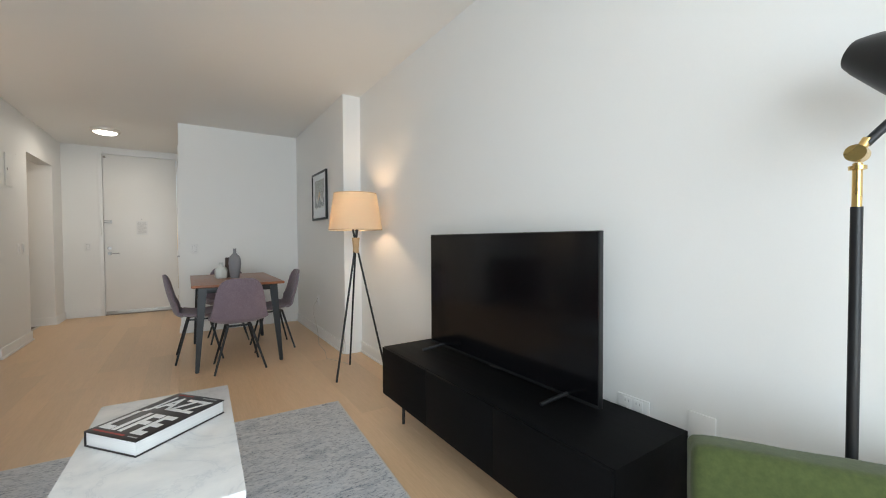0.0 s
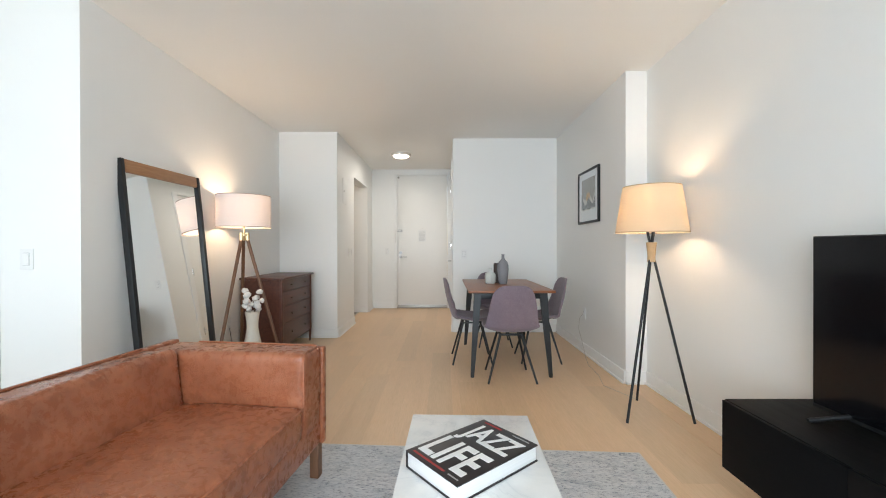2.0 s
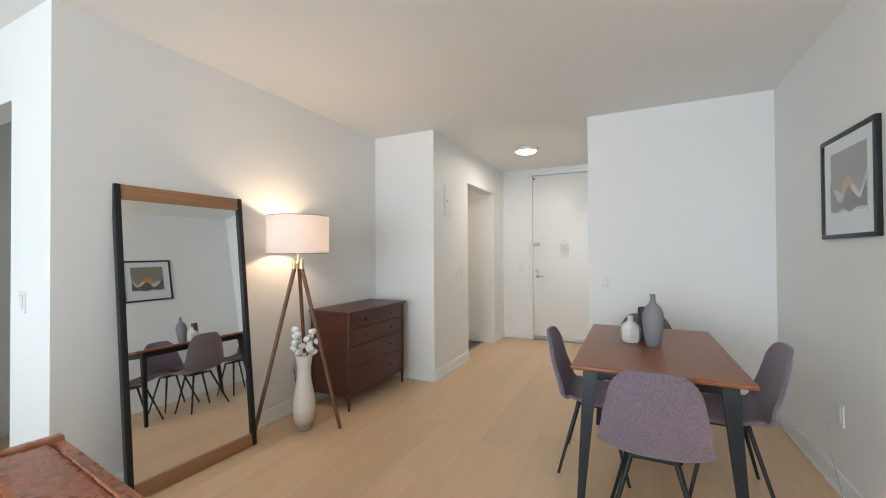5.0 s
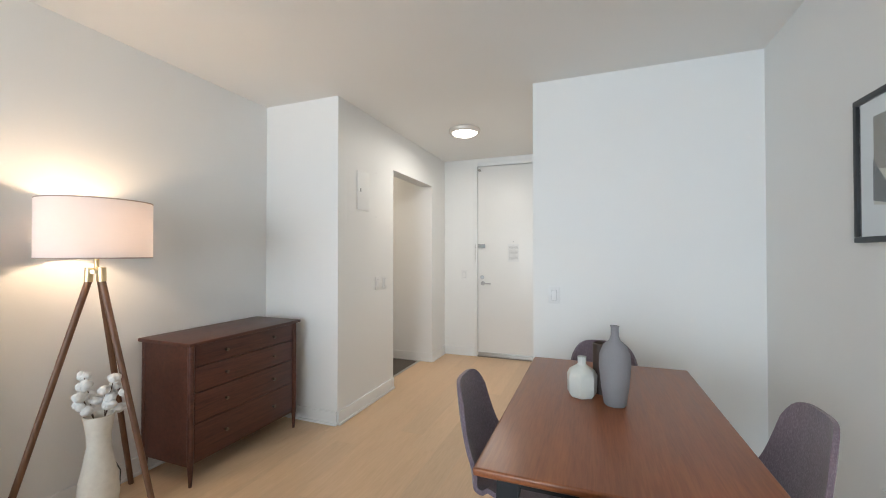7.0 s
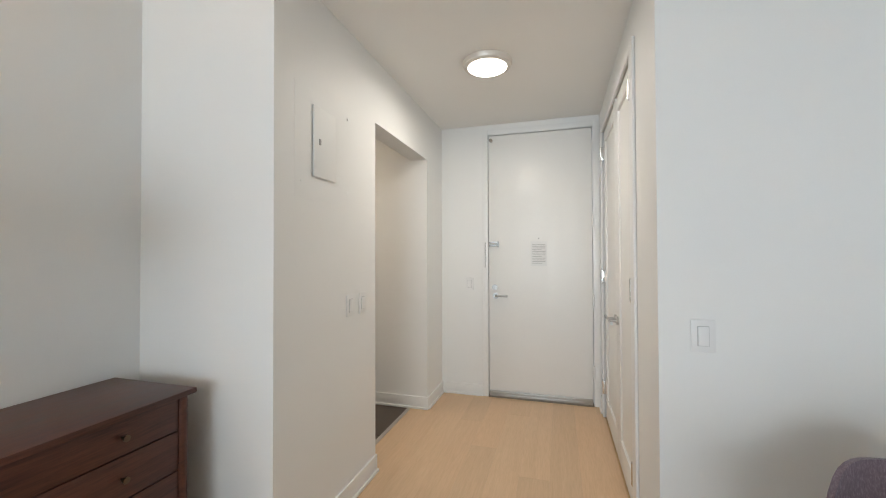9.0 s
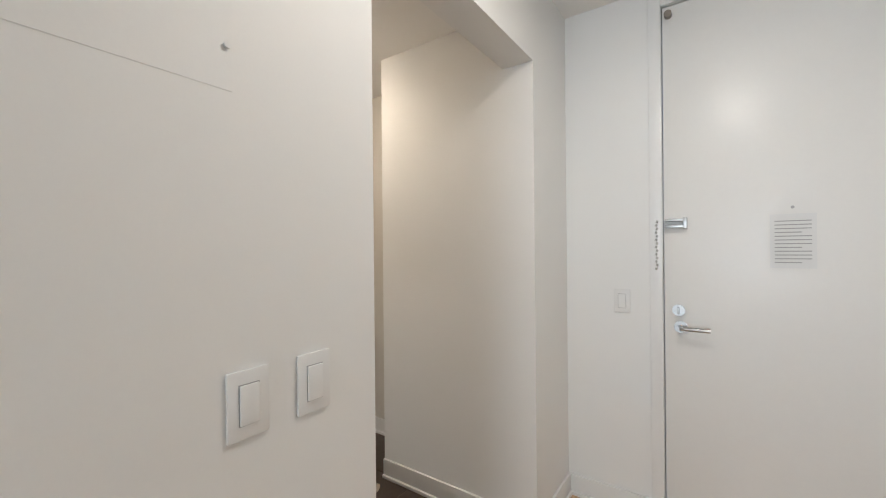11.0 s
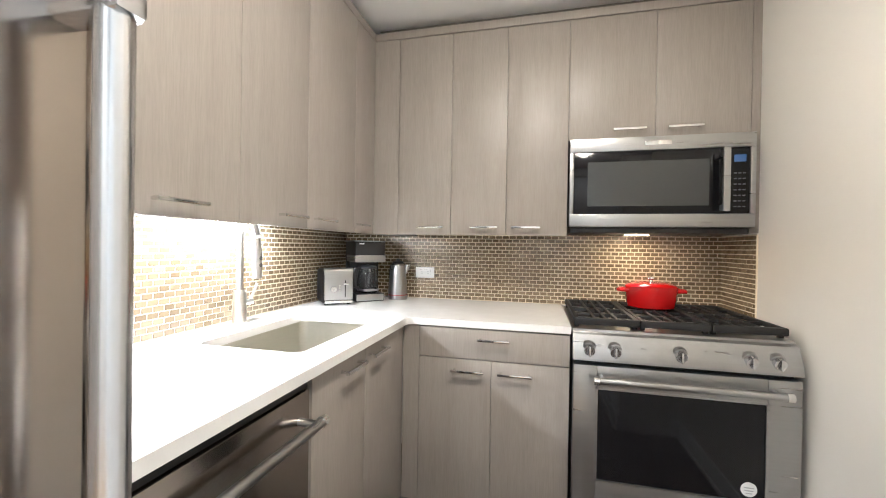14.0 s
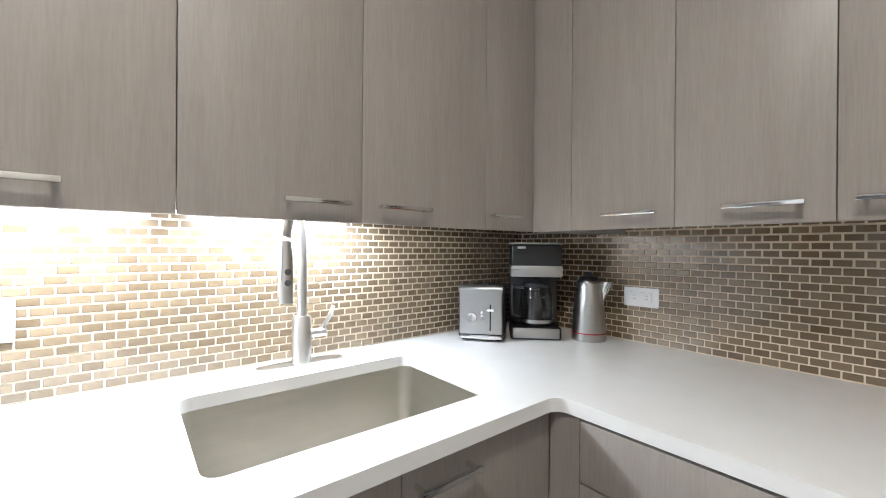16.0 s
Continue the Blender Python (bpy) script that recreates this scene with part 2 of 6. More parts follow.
SCREEN.node_tree.nodes["Principled BSDF"].inputs["Specular IOR Level"].default_value = 0.35
LEATHER = leather()
FELT = cloth("mauve_felt", [(0.060, 0.040, 0.056), (0.170, 0.122, 0.152), (0.34, 0.275, 0.315)], weave=170, big=9, stretch=(1.5, 1.5, 0.5))
VELVET = cloth("green_velvet", [(0.028, 0.044, 0.007), (0.072, 0.094, 0.022)], weave=60, big=14, sheen=0.15)
ORANGE = cloth("orange_velvet", [(0.30, 0.072, 0.005), (0.44, 0.122, 0.012)], weave=120, big=9, sheen=0.15)
DUVET = cloth("grey_bedspread", [(0.28, 0.255, 0.235), (0.39, 0.365, 0.34)], weave=260, big=5)
BEDBLUE = cloth("blue_grey_upholstery", [(0.105, 0.125, 0.15), (0.17, 0.195, 0.225)], weave=280, big=6)
LINEN = cloth("white_linen", [(0.62, 0.62, 0.62), (0.74, 0.74, 0.74)], weave=300)
MARBLE = marble()
RUG = rug_pile()
RUGEDGE = cloth("rug_binding", [(0.50, 0.49, 0.47), (0.62, 0.60, 0.57)], weave=300)
BRASS = surface("brass", (0.72, 0.50, 0.20), 0.28, 1.0, var=0.06, fine=140, relief=0.03)
GOLD = surface("satin_brass", (0.62, 0.50, 0.30), 0.34, 1.0, var=0.05, relief=0.03)
CHROME = surface("chrome", (0.78, 0.78, 0.78), 0.12, 1.0, var=0.03, relief=0.02, rvar=0.03)
STEEL = surface("brushed_steel", (0.40, 0.40, 0.395), 0.30, 1.0, var=0.05, scale=3, fine=60, relief=0.08, stretch=(1, 1, 22), dist=0.0004)
BARSTEEL = surface("polished_bar_steel", (0.62, 0.63, 0.645), 0.24, 1.0, var=0.03, scale=3, fine=80, relief=0.02, dist=0.0002)
FRIDGESTEEL = surface("fridge_steel", (0.42, 0.372, 0.33), 0.17, 1.0, var=0.03, scale=2, fine=120, relief=0.02, dist=0.0002, rvar=0.03)
SINKSTEEL = surface("sink_steel", (0.56, 0.54, 0.47), 0.38, 1.0, var=0.05, scale=3, fine=60, relief=0.06, stretch=(1, 14, 14), dist=0.0004)
IRON = surface("cast_iron", (0.014, 0.014, 0.015), 0.55, 0.2, var=0.2, fine=200, relief=0.3)
QUARTZ = surface("white_quartz", (0.80, 0.795, 0.78), 0.22, var=0.02, scale=12, fine=140, relief=0.02, rvar=0.04)
GROUT = surface("grout", (0.66, 0.565, 0.42), 0.85, var=0.06, fine=200, relief=0.3)
TILE = glass_tile("brown_glass_tile", False)
TILES = glass_tile("brown_glass_tiles", True)
STONE = surface("dark_stone_tile", (0.072, 0.053, 0.041), 0.36, var=0.28, scale=4, fine=50, relief=0.1, rvar=0.1)
STONEGAP = surface("dark_grout", (0.24, 0.20, 0.16), 0.9)
WHITEP = surface("white_plastic", (0.80, 0.80, 0.79), 0.35, var=0.015, relief=0.02)
def worn_glaze():
    """Cream glaze that thins out to raw brown clay towards the foot of the vase."""
    m, nt, p = nodes("thinning_glaze")
    sep = nt.nodes.new("ShaderNodeSeparateXYZ")
    nt.links.new(coords(nt, (1, 1, 1), False), sep.inputs[0])
    mr = nt.nodes.new("ShaderNodeMapRange")
    mr.inputs["From Min"].default_value, mr.inputs["From Max"].default_value = 0.05, 0.17
    nt.links.new(sep.outputs["Z"], mr.inputs["Value"])
    spots = noise_tex(nt, coords(nt), 40, 4)
    body = ramp(nt, spots, [(0.3, (0.66, 0.62, 0.545)), (0.7, (0.73, 0.69, 0.61))])
    c = mix(nt, ramp(nt, mr.outputs[0], [(0.0, (0, 0, 0)), (0.45, (0.55, 0.55, 0.55)), (1.0, (1, 1, 1))]), (0.40, 0.31, 0.23), body)
    nt.links.new(c, p.inputs["Base Color"])
    p.inputs["Roughness"].default_value = 0.42
    bump(nt, p, spots, 0.06, 0.001)
    return m


VASEGLAZE = worn_glaze()
CLAY = surface("raw_clay", (0.33, 0.25, 0.18), 0.85, var=0.12, scale=10, fine=120, relief=0.3)
GREYC = surface("grey_ceramic", (0.235, 0.23, 0.245), 0.75, var=0.05, scale=10, fine=160, relief=0.15)
WHITEC = surface("white_ceramic", (0.63, 0.64, 0.60), 0.55, var=0.03, scale=10, fine=90, relief=0.06)
DARKC = surface("dark_brown_ceramic", (0.05, 0.032, 0.025), 0.5, var=0.1)
COTTON = cloth("cotton_boll", [(0.66, 0.65, 0.63), (0.80, 0.79, 0.77)], weave=200)
TWIG = surface("dry_twig", (0.10, 0.06, 0.035), 0.9, var=0.2)
RED = surface("red_enamel", (0.50, 0.006, 0.006), 0.12, var=0.06, relief=0.02, coat=0.6, rvar=0.03)
PAPER = surface("paper", (0.76, 0.76, 0.75), 0.7, var=0.02, relief=0.05)
PAGES = surface("book_pages", (0.72, 0.73, 0.73), 0.8, var=0.06, fine=30, stretch=(1, 1, 60), relief=0.3)
INK = surface("black_cover", (0.018, 0.014, 0.015), 0.35, var=0.1, relief=0.04)
REDINK = surface("red_ink", (0.35, 0.02, 0.02), 0.4)
GREYINK = surface("grey_print", (0.42, 0.42, 0.42), 0.8)
ARTTAUPE = surface("art_taupe", (0.225, 0.19, 0.145), 0.8, var=0.08, scale=9)
ARTSUN = surface("art_orange", (0.52, 0.25, 0.055), 0.8, var=0.06)
ARTDARK = surface("art_charcoal", (0.065, 0.062, 0.062), 0.8, var=0.12, scale=14)
ARTPALE = surface("art_cream", (0.57, 0.53, 0.45), 0.8, var=0.08)
PLINTH = surface("grey_plinth", (0.13, 0.125, 0.12), 0.45, var=0.08)
MIRROR = surface("mirror_glass", (0.90, 0.91, 0.90), 0.01, 1.0, var=0.0, relief=0.0, rvar=0.0)
OVENGLASS = surface("oven_glass", (0.006, 0.006, 0.007), 0.06, var=0.05, relief=0.0, rvar=0.01)
OVENGLASS.node_tree.nodes["Principled BSDF"].inputs["Specular IOR Level"].default_value = 0.28
MWGLASS = surface("microwave_glass", (0.040, 0.042, 0.041), 0.22, var=0.05, relief=0.0, rvar=0.01)
CARAFE = clear("carafe_glass", (0.85, 0.88, 0.9))
WINDOWGLASS = clear("window_glass")
DRUM = shade_cloth("white_shade_cloth", (0.84, 0.80, 0.80), 0.36)
TAPER = shade_cloth("beige_shade_cloth", (0.76, 0.66, 0.52), 0.42)
BULB = glowing("bulb_glass", (1.0, 0.72, 0.42), 18)
DIFFUSER = glowing("lamp_diffuser", (1.0, 0.93, 0.82), 10)
LED = glowing("led_strip", (1.0, 0.95, 0.86), 26)
DISPLAY = glowing("blue_display", (0.12, 0.30, 0.65), 0.08)
DISPLAY.node_tree.nodes["Principled BSDF"].inputs["Base Color"].default_value = (0.02, 0.03, 0.05, 1)
CLEARPL = surface("grey_translucent", (0.42, 0.46, 0.46), 0.3)


# mesh helpers
def box(x0, y0, z0, x1, y1, z1, b=0.0, seg=2):
    bm = bmesh.new()
    bmesh.ops.create_cube(bm, size=1.0)
    for v in bm.verts:
        v.co = ((x0 + x1) / 2 + v.co.x * (x1 - x0), (y0 + y1) / 2 + v.co.y * (y1 - y0), (z0 + z1) / 2 + v.co.z * (z1 - z0))
    if b:
        b = min(b, 0.49 * min(abs(x1 - x0), abs(y1 - y0), abs(z1 - z0)))
        bmesh.ops.bevel(bm, geom=bm.edges[:], offset=b, segments=seg, profile=0.6, affect="EDGES")
    return bm


def join(*bms):
    out = bmesh.new()
    for b in bms:
        me = bpy.data.meshes.new("tmp")
        b.to_mesh(me)
        b.free()
        out.from_mesh(me)
        bpy.data.meshes.remove(me)
    return out


def moved(bm, m):
    bmesh.ops.transform(bm, matrix=m, verts=bm.verts)
    return bm


def rod(p0, p1, r0, r1=None, n=14):
    p0, p1 = Vector(p0), Vector(p1)
    d = p1 - p0
    m = Matrix.Translation((p0 + p1) / 2) @ d.to_track_quat("Z", "Y").to_matrix().to_4x4()
    bm = bmesh.new()
    bmesh.ops.create_cone(bm, cap_ends=True, segments=n, radius1=r0, radius2=r0 if r1 is None else r1, depth=d.length, matrix=m)
    return bm


def lathe(prof, n=32, at=(0, 0, 0), square=None):
    """Turns (radius, height) pairs round a vertical axis."""
    bm = bmesh.new()
    rings = []
    for r, z in prof:
        if r < 1e-5:
            rings.append([bm.verts.new((at[0], at[1], at[2] + z))])
        else:
            rings.append([bm.verts.new((at[0] + r * math.cos(2 * math.pi * i / n), at[1] + r * math.sin(2 * math.pi * i / n), at[2] + z)) for i in range(n)])
    for a, b in zip(rings, rings[1:]):
        for i in range(n):
            j = (i + 1) % n
            if len(a) == 1 and len(b) == 1:
                continue
            if len(a) == 1:
                bm.faces.new((a[0], b[j], b[i]))
            elif len(b) == 1:
                bm.faces.new((a[i], a[j], b[0]))
            else:
                bm.faces.new((a[i], a[j], b[j], b[i]))
    return bm


def tube(pts, r, n=10):
    """A round bar along a line of points."""
    pts = [Vector(p) for p in pts]
    bm = bmesh.new()
    rings, up = [], Vector((0, 0, 1))
    for i, p in enumerate(pts):
        d = (pts[min(i + 1, len(pts) - 1)] - pts[max(i - 1, 0)]).normalized()
        side = d.cross(up)
        if side.length < 1e-3:
            side = d.cross(Vector((1, 0, 0)))
        side.normalize()
        top = side.cross(d).normalized()
        up = top
        rr = r[i] if isinstance(r, (list, tuple)) else r
        rings.append([bm.verts.new(p + rr * (math.cos(2 * math.pi * k / n) * side + math.sin(2 * math.pi * k / n) * top)) for k in range(n)])
    for a, b in zip(rings, rings[1:]):
        for k in range(n):
            bm.faces.new((a[k], a[(k + 1) % n], b[(k + 1) % n], b[k]))
    bm.faces.new(rings[0][::-1])
    bm.faces.new(rings[-1])
    return bm


def slab(outline, z0, z1, b=0.0):
    """A flat plate from a plan outline."""
    bm = bmesh.new()
    f = bm.faces.new([bm.verts.new((x, y, z0)) for x, y in outline])
    g = bmesh.ops.extrude_face_region(bm, geom=[f])
    for v in g["geom"]:
        if isinstance(v, bmesh.types.BMVert):
            v.co.z = z1
    if b:
        bmesh.ops.bevel(bm, geom=bm.edges[:], offset=b, segments=2, profile=0.6, affect="EDGES")
    return bm


def rounded(w, h, r, n=6):
    pts = []
    for cx, cy, a0 in ((w / 2 - r, h / 2 - r, 0), (-w / 2 + r, h / 2 - r, 90), (-w / 2 + r, -h / 2 + r, 180), (w / 2 - r, -h / 2 + r, 270)):
        pts += [(cx + r * math.cos(radians(a0 + 90 * k / n)), cy + r * math.sin(radians(a0 + 90 * k / n))) for k in range(n + 1)]
    return pts


def cushion(sx, sy, sz, r, puff=(0, 0, 0), wrinkle=0.0, cuts=14, seed=0.0):
    """A stuffed block with soft edges, swollen faces and shallow wrinkles, round its own middle."""
    bm = bmesh.new()
    bmesh.ops.create_cube(bm, size=2.0)
    bmesh.ops.subdivide_edges(bm, edges=bm.edges[:], cuts=cuts, use_grid_fill=True)
    s = Vector((sx / 2, sy / 2, sz / 2))
    for v in bm.verts:
        u = Vector([math.copysign(1 - (1 - abs(c)) ** 1.6, c) for c in v.co])
        p = Vector((u.x * s.x, u.y * s.y, u.z * s.z))
        rr = min(r, min(s) * 0.98)
        inner = Vector([max(-(k - rr), min(k - rr, c)) for c, k in zip(p, s)])
        d = p - inner
        if d.length > 1e-6:
            p = inner + d.normalized() * rr
        bulge = Vector(((1 - u.y ** 2) * (1 - u.z ** 2) * u.x * puff[0], (1 - u.x ** 2) * (1 - u.z ** 2) * u.y * puff[1], (1 - u.x ** 2) * (1 - u.y ** 2) * u.z * puff[2]))
        p += bulge
        if wrinkle:
            q = Vector((p.x * 5 + seed, p.y * 9, p.z * 6))
            p += d.normalized() * wrinkle * (noise.noise(q) + 0.5 * noise.noise(q * 2.7)) if d.length > 1e-6 else Vector()
        v.co = p
    return bm


def sheet(fn, nu, nv, thick):
    bm = bmesh.new()
    g = [[bm.verts.new(fn(i / nu, j / nv)) for j in range(nv + 1)] for i in range(nu + 1)]
    for i in range(nu):
        for j in range(nv):
            bm.faces.new((g[i][j], g[i + 1][j], g[i + 1][j + 1], g[i][j + 1]))
    bmesh.ops.recalc_face_normals(bm, faces=bm.faces)
    bmesh.ops.solidify(bm, geom=bm.faces[:], thickness=thick)
    return bm


def mesh_of(name, bm, material, angle=38):
    bmesh.ops.recalc_face_normals(bm, faces=bm.faces)
    me = bpy.data.meshes.new(name)
    bm.to_mesh(me)
    bm.free()
    me.materials.append(material)
    me.polygons.foreach_set("use_smooth", [True] * len(me.polygons))
    me.set_sharp_from_angle(angle=radians(angle))
    return me


def part(name, bm, material, parent=None, label=""):
    ob = new(name, mesh_of(name, bm, material))
    ob.parent = parent
    return tagged(ob, label)


def thing(name, label, category, at=(0, 0, 0), rz=0, group=""):
    ob = new(name)
    ob.empty_display_size = 0.1
    ob.matrix_basis = pose(*at, 0, 0, rz)
    return tagged(ob, label, category, group)


def whole(name, bm, material, label, category, at=(0, 0, 0), rz=0, group=""):
    ob = new(name, mesh_of(name, bm, material))
    ob.matrix_basis = pose(*at, 0, 0, rz)
    return tagged(ob, label, category, group)


def struct(name, bm, material, label):
    return tagged(new(name, mesh_of(name, bm, material, 30)), label, name.split("_")[0], kind="structure")


def words(name, body, width, height, m, material, parent=None, label="", shear=0.0):
    """Raised lettering fitted into a box of that width and height."""
    cu = bpy.data.curves.new(name, "FONT")
    cu.body, cu.align_x, cu.align_y, cu.extrude, cu.offset = body, "CENTER", "CENTER", 0.004, 0.02
    tmp = new("tmp_words", cu)
    dg = bpy.context.evaluated_depsgraph_get()
    dg.update()
    me = bpy.data.meshes.new_from_object(tmp.evaluated_get(dg))
    bpy.data.objects.remove(tmp)
    xs, ys = [v.co.x for v in me.vertices], [v.co.y for v in me.vertices]
    cx, cy = (min(xs) + max(xs)) / 2, (min(ys) + max(ys)) / 2
    kx, ky = width / (max(xs) - min(xs)), height / (max(ys) - min(ys))
    for v in me.vertices:
        v.co = ((v.co.x - cx) * kx, (v.co.y - cy) * ky, v.co.z * 0.2)
    me.name = name
    me.materials.clear()
    me.materials.append(material)
    ob = new(name, me)
    ob.parent = parent
    ob.matrix_basis = m
    return tagged(ob, label)


# the large structure
struct("wall_east", box(2.28, -1.4, 0, 2.42, 4.56, CH), PAINT, "plain white painted wall behind the television")
struct("wall_pier", join(box(2.105, 4.56, 0, 2.42, 6.53, CH)), PAINT, "white painted wall standing proud beside the dining table")
struct("wall_dining", box(0.735, 6.53, 0, 2.42, 6.66, CH), PAINT, "plain white painted wall behind the dining table")
struct("wall_closet", join(box(0.735, 6.66, 0, 0.88, 6.96, CH), box(0.735, 6.96, 2.335, 0.88, 8.36, CH), box(0.735, 8.36, 0, 0.88, 8.575, CH)), PAINT, "white painted entry wall with a closet opening")
struct("wall_closet_back", box(1.35, 6.66, 0, 1.45, 8.575, CH), PAINT, "plain white wall inside the closet")
struct("wall_entry", join(box(-0.86, 8.575, 0, -0.255, 8.70, CH), box(0.672, 8.575, 0, 1.45, 8.70, CH), box(-0.255, 8.575, 2.455, 0.672, 8.70, CH)), PAINT, "white painted wall round the entry door")
struct("wall_corridor", join(box(-0.86, 6.213, 0, -0.712, 7.12, CH), box(-0.86, 7.12, 2.157, -0.712, 8.12, CH), box(-0.86, 8.12, 0, -0.712, 8.575, CH)), PAINT, "white painted wall with the kitchen opening")
struct("wall_block", box(-3.75, 6.213, 0, -0.86, 6.36, CH), PAINT, "plain white painted wall beside the dresser")
struct("wall_mirror", box(-1.56, 3.69, 0, -1.43, 6.213, CH), PAINT, "plain white painted wall behind the leaning mirror")
struct("wall_bedroom", join(box(-1.888, 3.55, 0, -1.43, 3.69, CH), box(-2.735, 3.55, 2.135, -1.888, 3.69, CH), box(-3.17, 3.55, 0, -2.735, 3.69, CH), box(-3.70, 3.55, 2.235, -3.17, 3.69, CH), box(-4.09, 3.55, 0, -3.70, 3.69, CH)), PAINT, "white painted wall with a doorway and a narrow closet door")
struct("wall_hall_west", box(-3.08, 3.69, 0, -2.96, 6.213, CH), PAINT, "plain white wall inside the side hall")
struct("wall_hall_end", box(-2.96, 4.75, 0, -1.56, 4.87, CH), PAINT, "plain white wall at the end of the side hall")
struct("wall_green", box(-4.09, -1.4, 0, -3.95, 3.55, CH), GREEN, "dark green painted bedroom wall")
struct("wall_kitchen_west", box(-3.75, 6.36, 0, -3.60, 8.64, CH), PAINT, "plain painted kitchen wall behind the cabinets")
struct("wall_kitchen_north", box(-3.60, 8.50, 0, -1.64, 8.64, CH), CREAM, "cream white painted kitchen wall beside the range")
struct("wall_kitchen_corner", box(-1.64, 8.12, 0, -0.86, 8.64, CH), PAINT, "white painted outer corner inside the kitchen opening")
struct("wall_south", join(box(-4.09, -1.54, 0, 2.42, -1.40, 0.15), box(-4.09, -1.54, 2.4, 2.42, -1.40, CH), box(-4.09, -1.54, 0.15, -3.5, -1.40, 2.4), box(-1.5, -1.54, 0.15, -1.05, -1.40, 2.4), box(1.95, -1.54, 0.15, 2.42, -1.40, 2.4)), PAINT, "white painted wall with two wide windows")
struct("ceiling", box(-4.2, -1.6, CH, 2.5, 8.8, CH + 0.12), CEIL, "plain white painted ceiling")
struct("ceiling_kitchen", box(-3.60, 6.36, KH, -0.86, 8.50, KH + 0.1), CEIL, "lowered white kitchen ceiling")
struct("floor_base", box(-4.2, -1.6, -0.12, 2.5, 8.8, -0.012), GAP, "subfloor below the oak boards")

for _n, _x0, _x1 in (("window_1", -1.05, 1.95), ("window_2", -3.5, -1.5)):
    w = tagged(new(_n), "wide white framed window", "window", kind="structure")
    _k = 3 if _x1 - _x0 > 2.5 else 2
    part("window_frame", join(box(_x0, -1.50, 0.15, _x1, -1.44, 0.21, 0.004), box(_x0, -1.50, 2.34, _x1, -1.44, 2.4, 0.004), *[box(_x0 + (_x1 - _x0 - 0.06) * i / _k, -1.50, 0.21, _x0 + (_x1 - _x0 - 0.06) * i / _k + 0.06, -1.44, 2.34, 0.004) for i in range(_k + 1)]), TRIM, w)
    part("window_sill", box(_x0 - 0.03, -1.44, 0.12, _x1 + 0.03, -1.34, 0.148, 0.006), TRIM, w)
    for i in range(_k):
        a = _x0 + (_x1 - _x0 - 0.06) * i / _k + 0.06
        g = part("pane", box(a, -1.474, 0.21, a + (_x1 - _x0 - 0.06) / _k - 0.06, -1.468, 2.34), WINDOWGLASS, w)
        g.visible_shadow = False


def baseboard(runs, label):
    """Runs of (x0, y0, x1, y1, nx, ny): a wall's foot and the way it faces."""
    bms = []
    for x0, y0, x1, y1, nx, ny in runs:
        for t, z0, z1 in ((0.014, 0.0, 0.105), (0.026, 0.0, 0.018)):
            bms.append(box(min(x0, x1, x0 + nx * t, x1 + nx * t), min(y0, y1, y0 + ny * t, y1 + ny * t), z0, max(x0, x1, x0 + nx * t, x1 + nx * t), max(y0, y1, y0 + ny * t, y1 + ny * t), z1, 0.004))
    return struct("baseboard", join(*bms), TRIM, label)


baseboard([(2.28, -1.4, 2.28, 4.56, -1, 0), (2.105, 4.56, 2.28, 4.56, 0, -1), (2.105, 4.56, 2.105, 6.53, -1, 0), (0.735, 6.53, 2.105, 6.53, 0, -1)], "white baseboard along the living and dining walls")
baseboard([(0.735, 6.53, 0.735, 6.93, -1, 0), (0.735, 8.42, 0.735, 8.575, -1, 0), (-0.712, 8.575, -0.31, 8.575, 0, -1), (-0.712, 8.12, -0.712, 8.575, 1, 0), (-0.712, 6.213, -0.712, 7.12, 1, 0), (-1.43, 6.213, -0.712, 6.213, 0, -1)], "white baseboard along the entry walls")
baseboard([(-1.43, 3.69, -1.43, 6.213, 1, 0), (-1.888, 3.55, -1.43, 3.55, 0, -1), (-3.15, 3.55, -2.735, 3.55, 0, -1), (-3.95, 3.55, -3.72, 3.55, 0, -1), (-2.96, 3.69, -2.96, 6.2, 1, 0)], "white baseboard in the bedroom")
baseboard([(-3.95, -1.4, -3.95, 3.55, 1, 0)], "white baseboard below the green wall")
baseboard([(-1.64, 8.12, -0.70, 8.12, 0, -1), (-2.96, 8.50, -1.64, 8.50, 0, -1)], "white baseboard in the kitchen")
struct("threshold_trim", box(-0.885, 7.12, -0.004, -0.855, 8.105, 0.006, 0.002), surface("threshold_metal", (0.55, 0.53, 0.5), 0.4, 0.8), "pale metal strip between oak and stone floor")


# doors of the entry
HINGE = surface("hinge_steel", (0.30, 0.295, 0.285), 0.42, 0.8, var=0.05)
def hinge(parent, x0, y0, z0, x1, y1, z1):
    h = part("hinge", box(x0, y0, z0, x1, y1, z1, 0.002), HINGE, parent)
    return h


def knuckle(parent, at, along, face):
    """A bright butt hinge: five barrel segments with ball tips, and the edge of a leaf plate."""
    x, y, z = at
    bms = [rod((x, y, z - 0.052 + 0.0212 * i), (x, y, z - 0.052 + 0.0212 * i + 0.0192), 0.0072, n=14) for i in range(5)]
    bms += [rod((x, y, z - 0.060), (x, y, z - 0.052), 0.004, 0.0062, 12), rod((x, y, z + 0.053), (x, y, z + 0.061), 0.0062, 0.004, 12)]
    y1 = y + along[1] * 0.016
    bms.append(box(x, min(y, y1), z - 0.050, face, max(y, y1), z + 0.050, 0.001))
    return part("hinge", join(*bms), CHROME, parent, "bright steel butt hinge")


